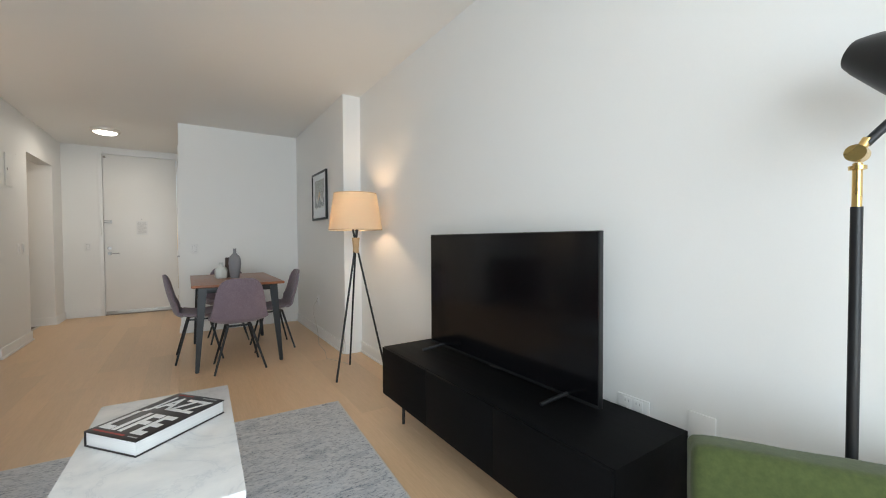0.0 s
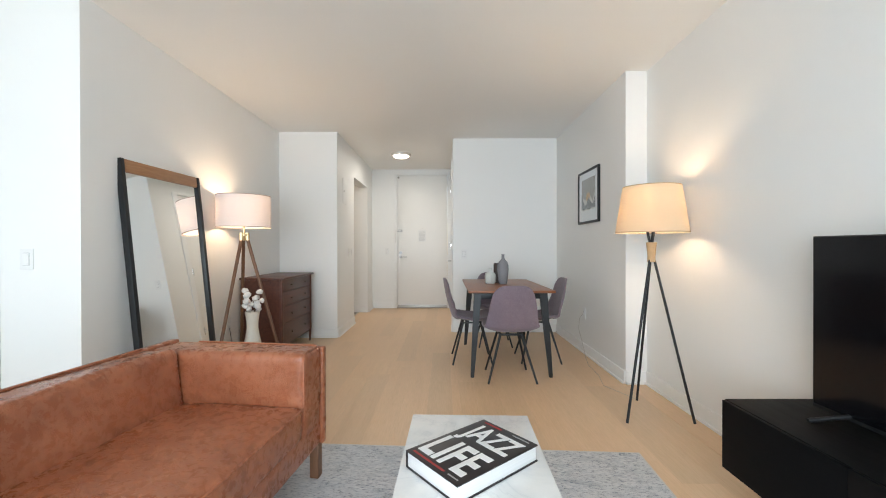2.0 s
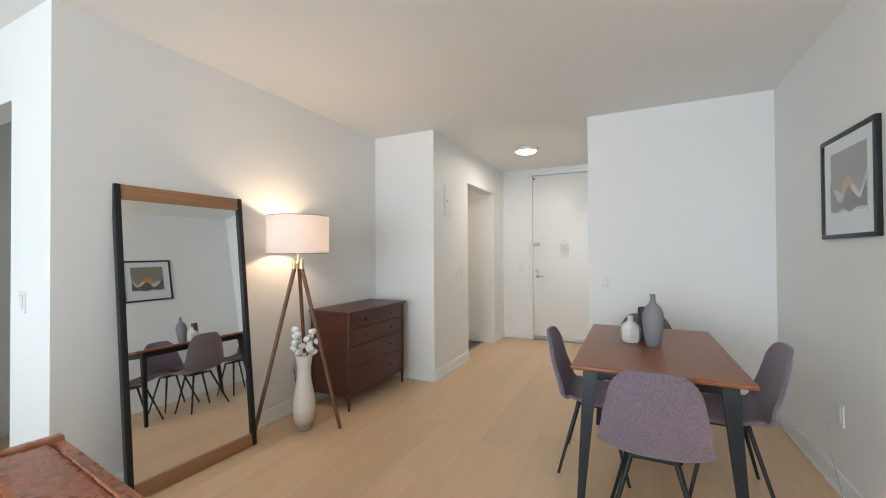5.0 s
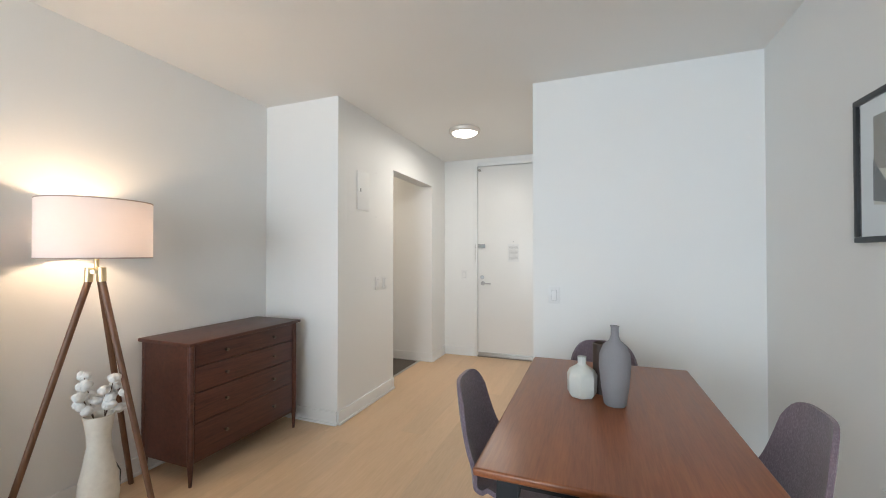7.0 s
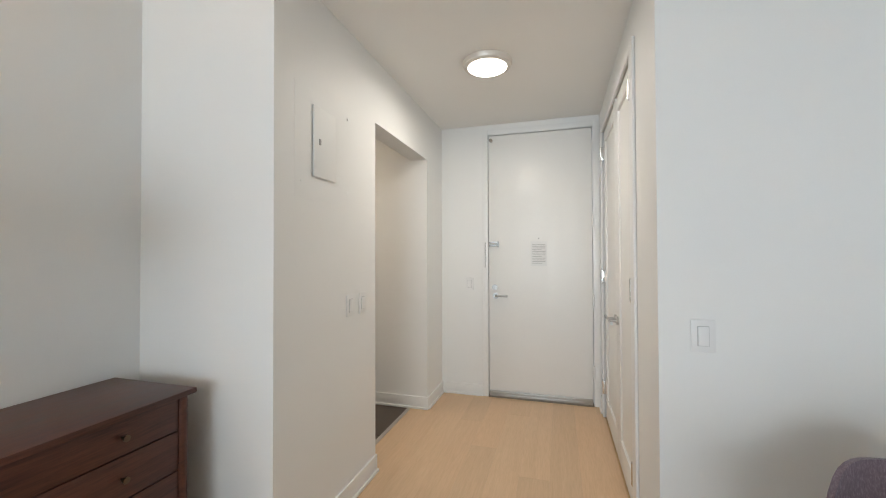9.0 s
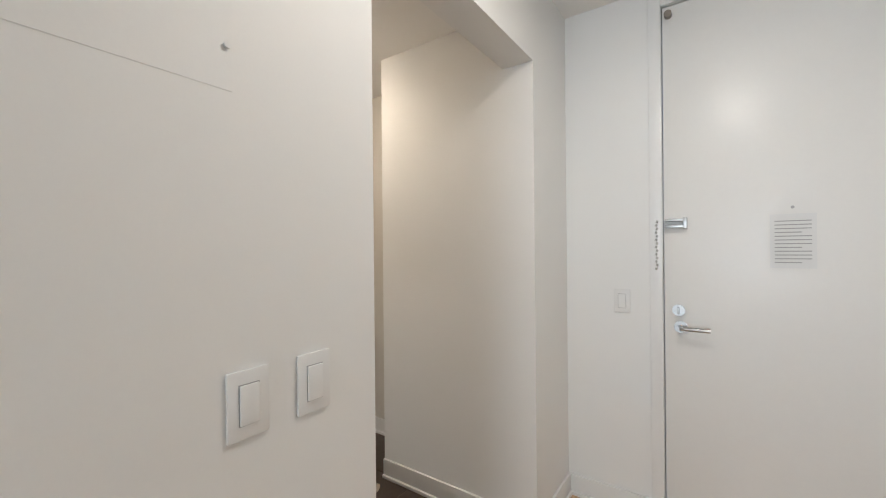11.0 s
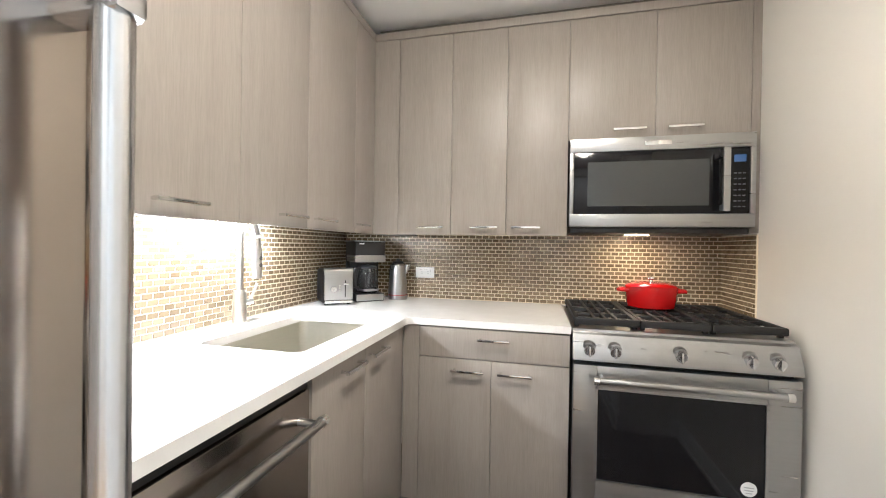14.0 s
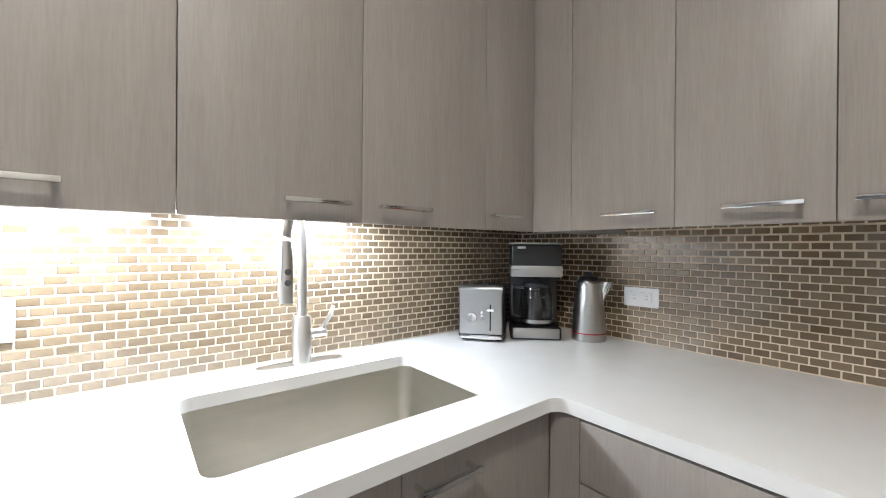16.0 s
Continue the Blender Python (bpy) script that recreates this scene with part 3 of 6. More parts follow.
NICKEL = surface("satin_nickel", (0.46, 0.455, 0.45), 0.36, 1.0, var=0.04, relief=0.03)


def lever(parent, at, out, along, material=NICKEL, name="door_handle"):
    """A lever on a round rose: at, the way out of the door, the way the lever points."""
    a, o, l = Vector(at), Vector(out), Vector(along)
    bm = join(rod(a, a + o * 0.012, 0.027, n=24), rod(a + o * 0.012, a + o * 0.05, 0.010), tube([a + o * 0.05, a + o * 0.055 + l * 0.02, a + o * 0.055 + l * 0.115], 0.0095))
    return part(name, bm, material, parent, "satin metal lever")


d = tagged(new("door_1"), "tall flat white enamelled entry door, closed", "door", kind="structure")
part("leaf", box(-0.250, 8.5790, 0.028, 0.667, 8.6240, 2.450, 0.003), DOORP, d)
part("door_frame", join(box(-0.31, 8.562, 0, -0.257, 8.574, 2.51, 0.003), box(0.674, 8.562, 0, 0.725, 8.574, 2.51, 0.003), box(-0.257, 8.563, 2.457, 0.674, 8.574, 2.51, 0.003)), TRIM, d)
part("door_sweep", join(box(-0.245, 8.5670, 0.03, 0.662, 8.5790, 0.06, 0.003), box(-0.245, 8.5630, 0.012, 0.662, 8.5750, 0.034, 0.003)), surface("sweep_metal", (0.45, 0.44, 0.42), 0.4, 0.8), d, "grey metal door sweep")
part("saddle", box(-0.255, 8.555, 0.0, 0.672, 8.66, 0.012, 0.003), surface("saddle_stone", (0.24, 0.20, 0.16), 0.5), d)
lever(d, (-0.185, 8.5790, 0.945), (0, -1, 0), (1, 0, 0))
part("deadbolt", join(rod((-0.193, 8.5790, 1.022), (-0.193, 8.5640, 1.022), 0.026, n=24), box(-0.197, 8.5510, 1.006, -0.189, 8.5650, 1.038, 0.002)), NICKEL, d, "satin metal deadbolt")
part("door_guard", join(box(-0.245, 8.5510, 1.405, -0.155, 8.5770, 1.420, 0.003), box(-0.245, 8.5510, 1.435, -0.155, 8.5770, 1.448, 0.003), box(-0.172, 8.5490, 1.400, -0.155, 8.5790, 1.452, 0.003)), NICKEL, d, "satin swing bar lock")
part("lock_chain", join(*[rod((-0.282 + 0.004 * (i % 2), 8.5450, 1.21 + 0.017 * i), (-0.278 + 0.004 * (i % 2), 8.5450, 1.22 + 0.017 * i), 0.0055, n=8) for i in range(14)]), CHROME, d, "hanging metal chain")
part("catch", rod((-0.225, 8.5770, 2.405), (-0.225, 8.5490, 2.405), 0.016, n=18), surface("catch_metal", (0.30, 0.27, 0.24), 0.4, 0.8), d)
for z in (0.30, 0.92, 1.62, 2.28):
    part("hinge", join(*[rod((0.672, 8.5460, z - 0.055 + 0.0224 * i), (0.672, 8.5460, z - 0.055 + 0.0224 * i + 0.0206), 0.0075, n=12) for i in range(5)]), TRIM, d, "white painted hinge")
n = whole("paper_notice", join(box(0.137, 8.5750, 1.225, 0.281, 8.5775, 1.448)), PAPER, "printed paper notice taped to the entry door", "notice")
part("print", join(*[box(0.152, 8.5740, 1.417 - 0.0155 * i, 0.266 - (0.03 if i % 4 == 3 else 0.0), 8.5748, 1.421 - 0.0155 * i) for i in range(12)]), GREYINK, n)
part("pin", rod((0.209, 8.5790, 1.475), (0.209, 8.5710, 1.475), 0.006, n=10), GREYINK, n)


def shaker(parent, x, y0, y1, z0, z1, out):
    """A leaf with one recessed panel in a wall that faces along x."""
    t, w = 0.035, 0.095
    a, b = (x, x - out * t)
    lo, hi = min(a, b), max(a, b)
    p0, p1 = (lo + 0.012, hi) if out < 0 else (lo, hi - 0.012)
    bm = join(box(lo, y0, z0, hi, y0 + w, z1, 0.003), box(lo, y1 - w, z0, hi, y1, z1, 0.003), box(lo, y0 + w, z0, hi, y1 - w, z0 + 0.16, 0.003), box(lo, y0 + w, z1 - w, hi, y1 - w, z1, 0.003), box(p0, y0 + w, z0 + 0.16, p1, y1 - w, z1 - w))
    return part("leaf", bm, DOORP, parent)


d = tagged(new("door_2"), "double white panelled closet door, closed", "door", kind="structure")
shaker(d, 0.743, 7.662, 8.345, 0.012, 2.322, -1)
shaker(d, 0.743, 7.024, 7.656, 0.012, 2.322, -1)
part("door_frame", join(box(0.720, 6.925, 0, 0.734, 7.020, 2.365, 0.003), box(0.720, 8.349, 0, 0.734, 8.39, 2.365, 0.003), box(0.721, 7.020, 2.326, 0.734, 8.349, 2.365, 0.003)), TRIM, d)
for y in (7.70, 7.615):
    lever(d, (0.743, y, 0.905), (-1, 0, 0), (0, 1 if y > 7.65 else -1, 0))
for z in (0.25, 1.15, 2.15):
    for y, way in ((8.346, -1), (7.022, 1)):
        knuckle(d, (0.722, y, z), (0, way, 0), 0.744)
part("ball_catch", box(0.734, 7.60, 2.318, 0.755, 7.72, 2.330, 0.002), CHROME, d)

d = tagged(new("door_3"), "narrow white panelled closet door, closed", "door", kind="structure")
bm = join(box(-3.695, 3.556, 0.012, -3.60, 3.592, 2.228, 0.003), box(-3.27, 3.556, 0.012, -3.175, 3.592, 2.228, 0.003), box(-3.60, 3.556, 0.012, -3.27, 3.592, 0.20, 0.003), box(-3.60, 3.556, 2.12, -3.27, 3.592, 2.228, 0.003), box(-3.60, 3.568, 0.20, -3.27, 3.592, 2.12))
part("leaf", bm, DOORP, d)
part("door_frame", join(box(-3.73, 3.536, 0, -3.70, 3.549, 2.27, 0.003), box(-3.172, 3.536, 0, -3.14, 3.549, 2.27, 0.003), box(-3.70, 3.537, 2.232, -3.172, 3.549, 2.27, 0.003)), TRIM, d)
lever(d, (-3.235, 3.556, 0.915), (0, -1, 0), (-1, 0, 0), surface("nickel", (0.55, 0.55, 0.56), 0.25, 1.0))
for z in (0.25, 1.12, 2.02):
    hinge(d, -3.712, 3.528, z - 0.05, -3.692, 3.552, z + 0.05)


def switch_plate(at, face, label, rockers=1, wide=0.075, tall=0.118, outlet=False):
    """A wall plate; face: degrees about z, 0 looks along -y."""
    t = thing("wall_outlet" if outlet else "light_switch", label, "outlet" if outlet else "switch", at, face)
    part("plate", box(-wide / 2, -0.007, -tall / 2, wide / 2, 0.0, tall / 2, 0.003), WHITEP, t)
    for i in range(rockers):
        cx = (i - (rockers - 1) / 2) * 0.046
        if outlet:
            lying = wide > tall and rockers == 1
            hx, hz = (0.036, 0.017) if lying else (0.017, min(0.036, tall / 2 - 0.008))
            part("socket", box(cx - hx, -0.0095, -hz, cx + hx, -0.006, hz, 0.003), WHITEP, t)
            for s1 in (-1, 1):
                for s2 in (-1, 1):
                    sx, sz = (s1 * 0.02, s2 * 0.006) if lying else (s1 * 0.007, s2 * hz * 0.55)
                    ex, ez = (0.005, 0.0012) if lying else (0.0012, 0.005)
                    part("slot", box(cx + sx - ex, -0.0105, sz - ez, cx + sx + ex, -0.0085, sz + ez), GREYINK, t)
        else:
            part("rocker_gap", box(cx - 0.0186, -0.0078, -0.0356, cx + 0.0186, -0.0065, 0.0356), GREYINK, t)
            part("rocker", box(cx - 0.017, -0.012, -0.034, cx + 0.017, -0.006, 0.034, 0.002), TRIM, t)
    return t


switch_plate((0.879, 6.53, 1.032), 0, "white rocker light switch on the dining wall", wide=0.078)
switch_plate((-0.436, 8.575, 1.05), 0, "white rocker light switch beside the entry door")
switch_plate((-0.712, 6.811, 1.054), 90, "white rocker light switch beside the kitchen opening")
switch_plate((-0.712, 6.945, 1.054), 90, "white rocker light switch beside the kitchen opening")
switch_plate((-1.733, 3.55, 1.057), 0, "white rocker light switch on the bedroom wall")
switch_plate((2.105, 5.506, 0.42), -90, "white wall outlet beside the dining table", outlet=True)
switch_plate((-1.43, 5.051, 0.389), 90, "white wall outlet behind the wooden lamp", outlet=True)
switch_plate((-3.82, 3.55, 0.385), 0, "steel wall outlet beside the narrow closet door", outlet=True)
switch_plate((2.28, 1.665, 0.470), -90, "white wall outlet behind the television", 2, 0.13, 0.072, outlet=True)
switch_plate((2.28, 1.418, 0.478), -90, "white blank cable plate beside the television stand", 0, 0.085, 0.10, outlet=True)

e = thing("breaker_panel", "white painted breaker panel set in the entry wall", "panel", (-0.712, 6.565, 1.80), 90)
part("cover_plate", box(-0.225, -0.0008, -0.214, 0.225, 0.0, 0.30), PAINT, e)
part("panel_door", box(-0.098, -0.009, -0.103, 0.090, -0.003, 0.230, 0.002), PAINT, e)
part("latch", box(-0.055, -0.013, 0.052, -0.042, -0.008, 0.080, 0.002), surface("latch_grey", (0.35, 0.34, 0.33), 0.5), e, "small grey latch")
for x, z in ((-0.182, -0.139), (0.216, -0.139), (0.216, 0.262)):
    part("screw", rod((x, -0.003, z), (x, -0.006, z), 0.006, n=10), TRIM, e)


def ceiling_light(at, label, r=0.155):
    t = thing("ceiling_light", label, "ceiling light", at)
    part("rim", lathe([(r - 0.02, 0.0), (r, -0.002), (r, -0.022), (r - 0.006, -0.034), (r - 0.030, -0.040), (r - 0.036, -0.030)], 48), surface("brushed_nickel", (0.74, 0.69, 0.63), 0.42, 0.45), t, "brushed nickel rim")
    part("diffuser", lathe([(r - 0.034, -0.030), (r - 0.045, -0.048), (r * 0.5, -0.060), (0, -0.064)], 48), DIFFUSER, t, "glowing frosted diffuser")
    return t


ceiling_light((-0.045, 7.36, CH), "round flush ceiling light in the entry, switched on")
ceiling_light((-1.97, 7.61, KH), "round flush kitchen ceiling light, switched on")


# living room
rug = thing("area_rug", "distressed grey and blue area rug on the oak floor", "rug", (1.675, 3.465, 0), 176.8)
part("woven_field", box(0.006, 0.006, 0.0005, 2.39, 3.19, 0.0085, 0.003), RUG, rug)
part("binding", join(box(0, 0, 0.0005, 2.396, 0.009, 0.0095, 0.003), box(0, 3.187, 0.0005, 2.396, 3.196, 0.0095, 0.003), box(0, 0.009, 0.0005, 0.009, 3.187, 0.0095, 0.003), box(2.387, 0.009, 0.0005, 2.396, 3.187, 0.0095, 0.003)), RUGEDGE, rug, "pale stitched edge")

# sofa: back towards the mirror wall, open towards the television, turned a little with the rug
SY0, SY1 = 1.15, 3.275
SOFA_TURN = Matrix.Translation((0.035, 3.27, 0)) @ pose(0, 0, 0, 0, 0, -6) @ Matrix.Translation((-0.035, -3.27, 0))
s = thing("leather_sofa", "tan leather sofa with wooden legs, standing on the rug", "sofa", (0, 0, 0))
s.matrix_basis = SOFA_TURN
part("base", box(-0.76, SY0 + 0.02, 0.17, 0.022, SY1 - 0.02, 0.285, 0.012), LEATHER, s)
part("back_panel", box(-0.785, SY0, 0.17, -0.742, SY1, 0.652, 0.012, 3), LEATHER, s)
for y0, y1, inner in ((SY0, SY0 + 0.038, 1), (SY1 - 0.038, SY1, -1)):
    part("arm_panel", box(-0.742, y0, 0.17, 0.040, y1, 0.638, 0.012, 3), LEATHER, s)
    yc = (y0 + y1) / 2 + inner * 0.108
    ac = part("arm_cushion", moved(cushion(0.765, 0.178, 0.385, 0.026, (0.004, 0.012, 0.004), 0.004, 18, 1.0 + y0), pose(-0.355, yc, 0.4545)), LEATHER, s)
    yi, yo = yc + inner * 0.080, yc - inner * 0.080
    part("piping", tube([(0.021, yi, 0.285), (0.023, yi, 0.60), (0.021, yi - inner * 0.01, 0.634), (0.017, yi - inner * 0.03, 0.645), (0.017, yo + inner * 0.02, 0.647), (0.008, yo, 0.648), (-0.30, yo, 0.650), (-0.60, yo, 0.652)], 0.0045, 8), LEATHER, ac)
_len = (SY1 - 0.222 - 2.325, 2.325 - 1.62, 1.62 - SY0 - 0.20)
_y = SY1 - 0.222
for i, L in enumerate(_len):
    bc = part("back_cushion", moved(cushion(0.19, L - 0.003, 0.395, 0.030, (0.016, 0, 0.004), 0.006, 20, 3.0 + 2 * i), pose(-0.632, _y - L / 2, 0.462, 0, -7, 0)), LEATHER, s)
    part("piping", tube([(-0.735, _y - 0.012, 0.657), (-0.735, _y - L + 0.012, 0.657)], 0.0045, 8), LEATHER, bc)
    _y -= L
sc = part("seat_cushion", moved(cushion(0.60, SY1 - SY0 - 0.43, 0.155, 0.034, (0.006, 0, 0.020), 0.006, 24, 9.0), pose(-0.270, (SY0 + SY1) / 2, 0.350)), LEATHER, s)
part("piping", tube([(0.028, SY0 + 0.23, 0.412), (0.028, SY1 - 0.23, 0.412)], 0.0045, 8), LEATHER, sc)
for x, foot in ((0.0, 0.0088), (-0.73, 0.0005)):
    for y in (SY0 + 0.035, SY1 - 0.035):
        part("leg", box(x - 0.022, y - 0.022, foot, x + 0.022, y + 0.022, 0.175, 0.004), TRIPOD, s, "brown wooden leg")


def pillow_form(side, fat):
    """A square stuffed cover with pinched corners, standing in the xz plane."""
    bm = bmesh.new()
    bmesh.ops.create_cube(bm, size=2.0)
    bmesh.ops.subdivide_edges(bm, edges=bm.edges[:], cuts=21, use_grid_fill=True)
    for v in bm.verts:
        u, w, y = v.co.x, v.co.z, v.co.y
        belly = max(0.0, (1 - abs(u) ** 2.4) * (1 - abs(w) ** 2.4)) ** 0.55
        pinch = 0.07
        px = side * u * (1 - pinch * (1 - w * w) * u * u)
        pz = side * w * (1 - pinch * (1 - u * u) * w * w)
        n = noise.noise(Vector((px * 9 + 3, pz * 11, y)))
        v.co = Vector((px, y * (0.006 + fat * belly * (1 + 0.12 * n)), pz))
    return bm


p = whole("throw_pillow", pillow_form(0.215, 0.085), ORANGE, "plump orange velvet pillow leaning on the sofa back", "pillow")
p.matrix_basis = SOFA_TURN @ pose(-0.440, 1.900, 0.640, -16, 0, 76) @ pose(0, 0, 0, 0, 12, 0)

# coffee table
c = thing("coffee_table", "rectangular coffee table with a white marble top and brass legs", "coffee table", (0.716, 2.502, 0), -1.5)
part("tabletop", box(-0.238, -0.478, 0.395, 0.238, 0.478, 0.420, 0.003), MARBLE, c, "veined white marble top")
part("apron", join(box(-0.235, -0.475, 0.362, 0.235, -0.455, 0.394, 0.002), box(-0.235, 0.455, 0.362, 0.235, 0.475, 0.394, 0.002), box(-0.235, -0.455, 0.362, -0.215, 0.455, 0.394, 0.002), box(0.215, -0.455, 0.362, 0.235, 0.455, 0.394, 0.002)), BRASS, c)
for x in (-0.222, 0.222):
    for y in (-0.462, 0.462):
        part("leg", box(x - 0.012, y - 0.012, 0.0085, x + 0.012, y + 0.012, 0.362, 0.003), BRASS, c, "square brass leg")

bk = thing("art_book", "thick hardcover book with a black cover on the coffee table", "book", (0.714, 2.607, 0.4205), -50.3)
BX, BY = 0.1235, 0.1755
part("page_block", box(-BX + 0.006, -BY + 0.0035, 0.004, BX - 0.004, BY - 0.0035, 0.050, 0.002), PAGES, bk, "white page block")
part("cover", join(box(-BX, -BY, 0.0, BX, BY, 0.004, 0.001), box(-BX, -BY, 0.050, BX, BY, 0.054, 0.001), box(-BX, -BY, 0.003, -BX + 0.004, BY, 0.051, 0.001)), INK, bk, "black printed cover")
part("spine_paper", box(-BX - 0.0007, -BY + 0.0015, 0.005, -BX - 0.0003, BY - 0.0015, 0.049), PAPER, bk)
words("title", "JAZZ", 0.205, 0.136, pose(0.004, 0.068, 0.0546), PAPER, bk, "large white title lettering")
words("title", "LIFE", 0.205, 0.136, pose(-0.004, -0.072, 0.0546), PAPER, bk, "large white title lettering")
part("subtitle", box(-0.100, 0.156, 0.0542, -0.02, 0.163, 0.0547), REDINK, bk, "thin red print")
part("author_line", box(-0.105, -0.161, 0.0542, 0.045, -0.153, 0.0547), REDINK, bk, "thin red print")
for y, x0, x1 in ((0.1595, 0.03, 0.10), (-0.157, 0.062, 0.105)):
    part("credit", box(x0, y - 0.0025, 0.0542, x1, y + 0.0025, 0.0547), GREYINK, bk)

# television stand and television
SN = 1.455
SL = (3.050 - SN - 0.004) / 3
v = thing("tv_stand", "long low black oak television stand on thin legs", "tv stand", (0, 0, 0))
part("carcass", box(1.840, SN, 0.164, 2.262, 3.052, 0.460, 0.004), BLACKWOOD, v)
for i in range(3):
    part("door", box(1.826, SN + 0.004 + i * SL, 0.167, 1.841, SN + 0.004 + (i + 1) * SL - 0.002, 0.4565, 0.0015), BLACKWOOD, v)
for x in (1.905, 2.22):
    for y in (1.52, 2.92):
        part("leg", rod((x, y, 0), (x, y, 0.166), 0.009, n=12), BLACKM, v, "thin black metal leg")
tv = thing("television", "large flat black television, switched off, on the stand", "television", (2.14, 2.333, 0.460))
part("bezel", box(-0.012, -0.620, 0.010, 0.012, 0.620, 0.702, 0.003), BLACKP, tv)
part("screen", box(-0.0135, -0.614, 0.026, -0.0115, 0.614, 0.697), SCREEN, tv, "dark glossy screen")
part("back_housing", box(0.012, -0.45, 0.06, 0.050, 0.45, 0.48, 0.015), BLACKP, tv)
part("sensor", box(-0.016, -0.03, 0.006, 0.0, 0.03, 0.013, 0.002), BLACKP, tv)
for y in (-0.47, 0.47):
    part("foot", join(rod((-0.150, y + 0.02, 0.006), (0.0, y, 0.030), 0.008), rod((0.095, y, 0.006), (0.0, y, 0.020), 0.007), rod((0, y, 0.014), (0, y, 0.05), 0.010)), BLACKM, tv, "black metal foot")

# floor lamps
l = thing("floor_lamp", "wooden tripod floor lamp with a white drum shade, lit", "floor lamp", (-1.19, 4.88, 0))
_feet = ((-0.09, -0.33), (0.328, 0.09), (-0.17, 0.27))
for fx, fy in _feet:
    n_ = Vector((fx, fy, 0)).normalized() * 0.028
    lg = part("leg", join(rod((fx, fy, 0.0), (n_.x, n_.y, 1.20), 0.0135, 0.015, 12)), TRIPOD, l)
    part("ferrule", rod((n_.x * 1.12, n_.y * 1.12, 1.185), (n_.x, n_.y, 1.255), 0.0175, 0.0175, 16), GOLD, lg, "brass ferrule")
part("hub", lathe([(0, 1.225), (0.034, 1.225), (0.034, 1.245), (0.010, 1.25), (0.010, 1.36), (0.018, 1.36), (0.018, 1.40), (0, 1.40)], 24), GOLD, l)
sh = part("shade", lathe([(0.226, 1.30), (0.226, 1.585), (0.2245, 1.585), (0.2245, 1.30), (0.226, 1.30)], 64), DRUM, l, "white cloth drum shade")
WIRE = surface("shade_wire", (0.35, 0.30, 0.28), 0.7)
for z in (1.300, 1.580):
    part("shade_trim", lathe([(0.2268, z), (0.2268, z + 0.006), (0.2235, z + 0.006), (0.2235, z), (0.2268, z)], 64), WIRE, sh)
part("spider", join(*[rod((0, 0, 1.385), (0.224 * math.cos(a), 0.224 * math.sin(a), 1.560), 0.002, n=6) for a in (0.3, 2.4, 4.5)]), BRASS, sh)
b = part("bulb", lathe([(0.013, 1.40), (0.018, 1.415), (0.029, 1.445), (0.029, 1.46), (0.018, 1.485), (0, 1.492)], 20), BULB, l, "glowing bulb")
b.visible_shadow = False

l = thing("floor_lamp", "black tripod floor lamp with a beige tapered shade, lit", "floor lamp", (2.0, 3.96, 0))
for fx, fy in ((-0.216, -0.12), (0.207, -0.13), (0.026, 0.25)):
    u = Vector((fx, fy, 0)).normalized()
    part("leg", tube([(fx, fy, 0.0), (u.x * 0.016, u.y * 0.016, 1.04), (-u.x * 0.020, -u.y * 0.020, 1.20), (-u.x * 0.026, -u.y * 0.026, 1.24)], 0.0085, 10), BLACKM, l, "thin black metal leg")
part("collar", lathe([(0, 1.02), (0.026, 1.02), (0.024, 1.06), (0.031, 1.135), (0.033, 1.15), (0, 1.15)], 28), PALEWOOD, l, "pale turned wood collar")
sh = part("shade", lathe([(0.222, 1.213), (0.176, 1.520), (0.1745, 1.520), (0.2205, 1.213), (0.222, 1.213)], 64), TAPER, l, "beige tapered cloth shade")
HEM = surface("shade_hem", (0.45, 0.36, 0.24), 0.8)
for z, r in ((1.213, 0.2228), (1.515, 0.177)):
    part("shade_trim", lathe([(r, z), (r - 0.0007, z + 0.006), (r - 0.004, z + 0.006), (r - 0.0032, z), (r, z)], 64), HEM, sh)
part("spider", join(lathe([(0, 1.235), (0.03, 1.235), (0.03, 1.25), (0.012, 1.25), (0.012, 1.33), (0, 1.33)], 20), *[rod((0, 0, 1.32), (0.178 * math.cos(a), 0.178 * math.sin(a), 1.49), 0.002, n=6) for a in (0.5, 2.6, 4.7)]), BLACKM, sh)
b = part("bulb", lathe([(0.013, 1.33), (0.018, 1.345), (0.029, 1.375), (0.029, 1.39), (0.018, 1.415), (0, 1.422)], 20), BULB, l, "glowing bulb")
b.visible_shadow = False

l = thing("floor_lamp", "black reading floor lamp with brass joints, switched off", "floor lamp", (2.044, 1.015, 0))
part("base", lathe([(0, 0), (0.125, 0), (0.125, 0.012), (0.115, 0.022), (0.02, 0.028), (0, 0.028)], 40), BLACKM, l)
part("pole", rod((0, 0, 0.026), (0, 0, 1.197), 0.0105, n=20), BLACKM, l)
part("upper_pole", rod((0, 0, 1.195), (0, 0, 1.292), 0.0085, n=20), BRASS, l, "brass pole section")
part("joint", join(lathe([(0, 1.278), (0.015, 1.278), (0.015, 1.286), (0, 1.286)], 20), rod((-0.024, 0, 1.312), (0.014, 0, 1.312), 0.018, n=20), rod((0.014, 0, 1.312), (0.030, 0, 1.312), 0.008, n=12), box(0.028, -0.003, 1.298, 0.040, 0.003, 1.326, 0.003), rod((0, 0, 1.312), (0.012, -0.012, 1.344), 0.009, n=14)), BRASS, l, "brass swivel joint")
part("arm", rod((0.010, -0.010, 1.334), (0.070, -0.095, 1.45), 0.0095, n=16), BLACKM, l)
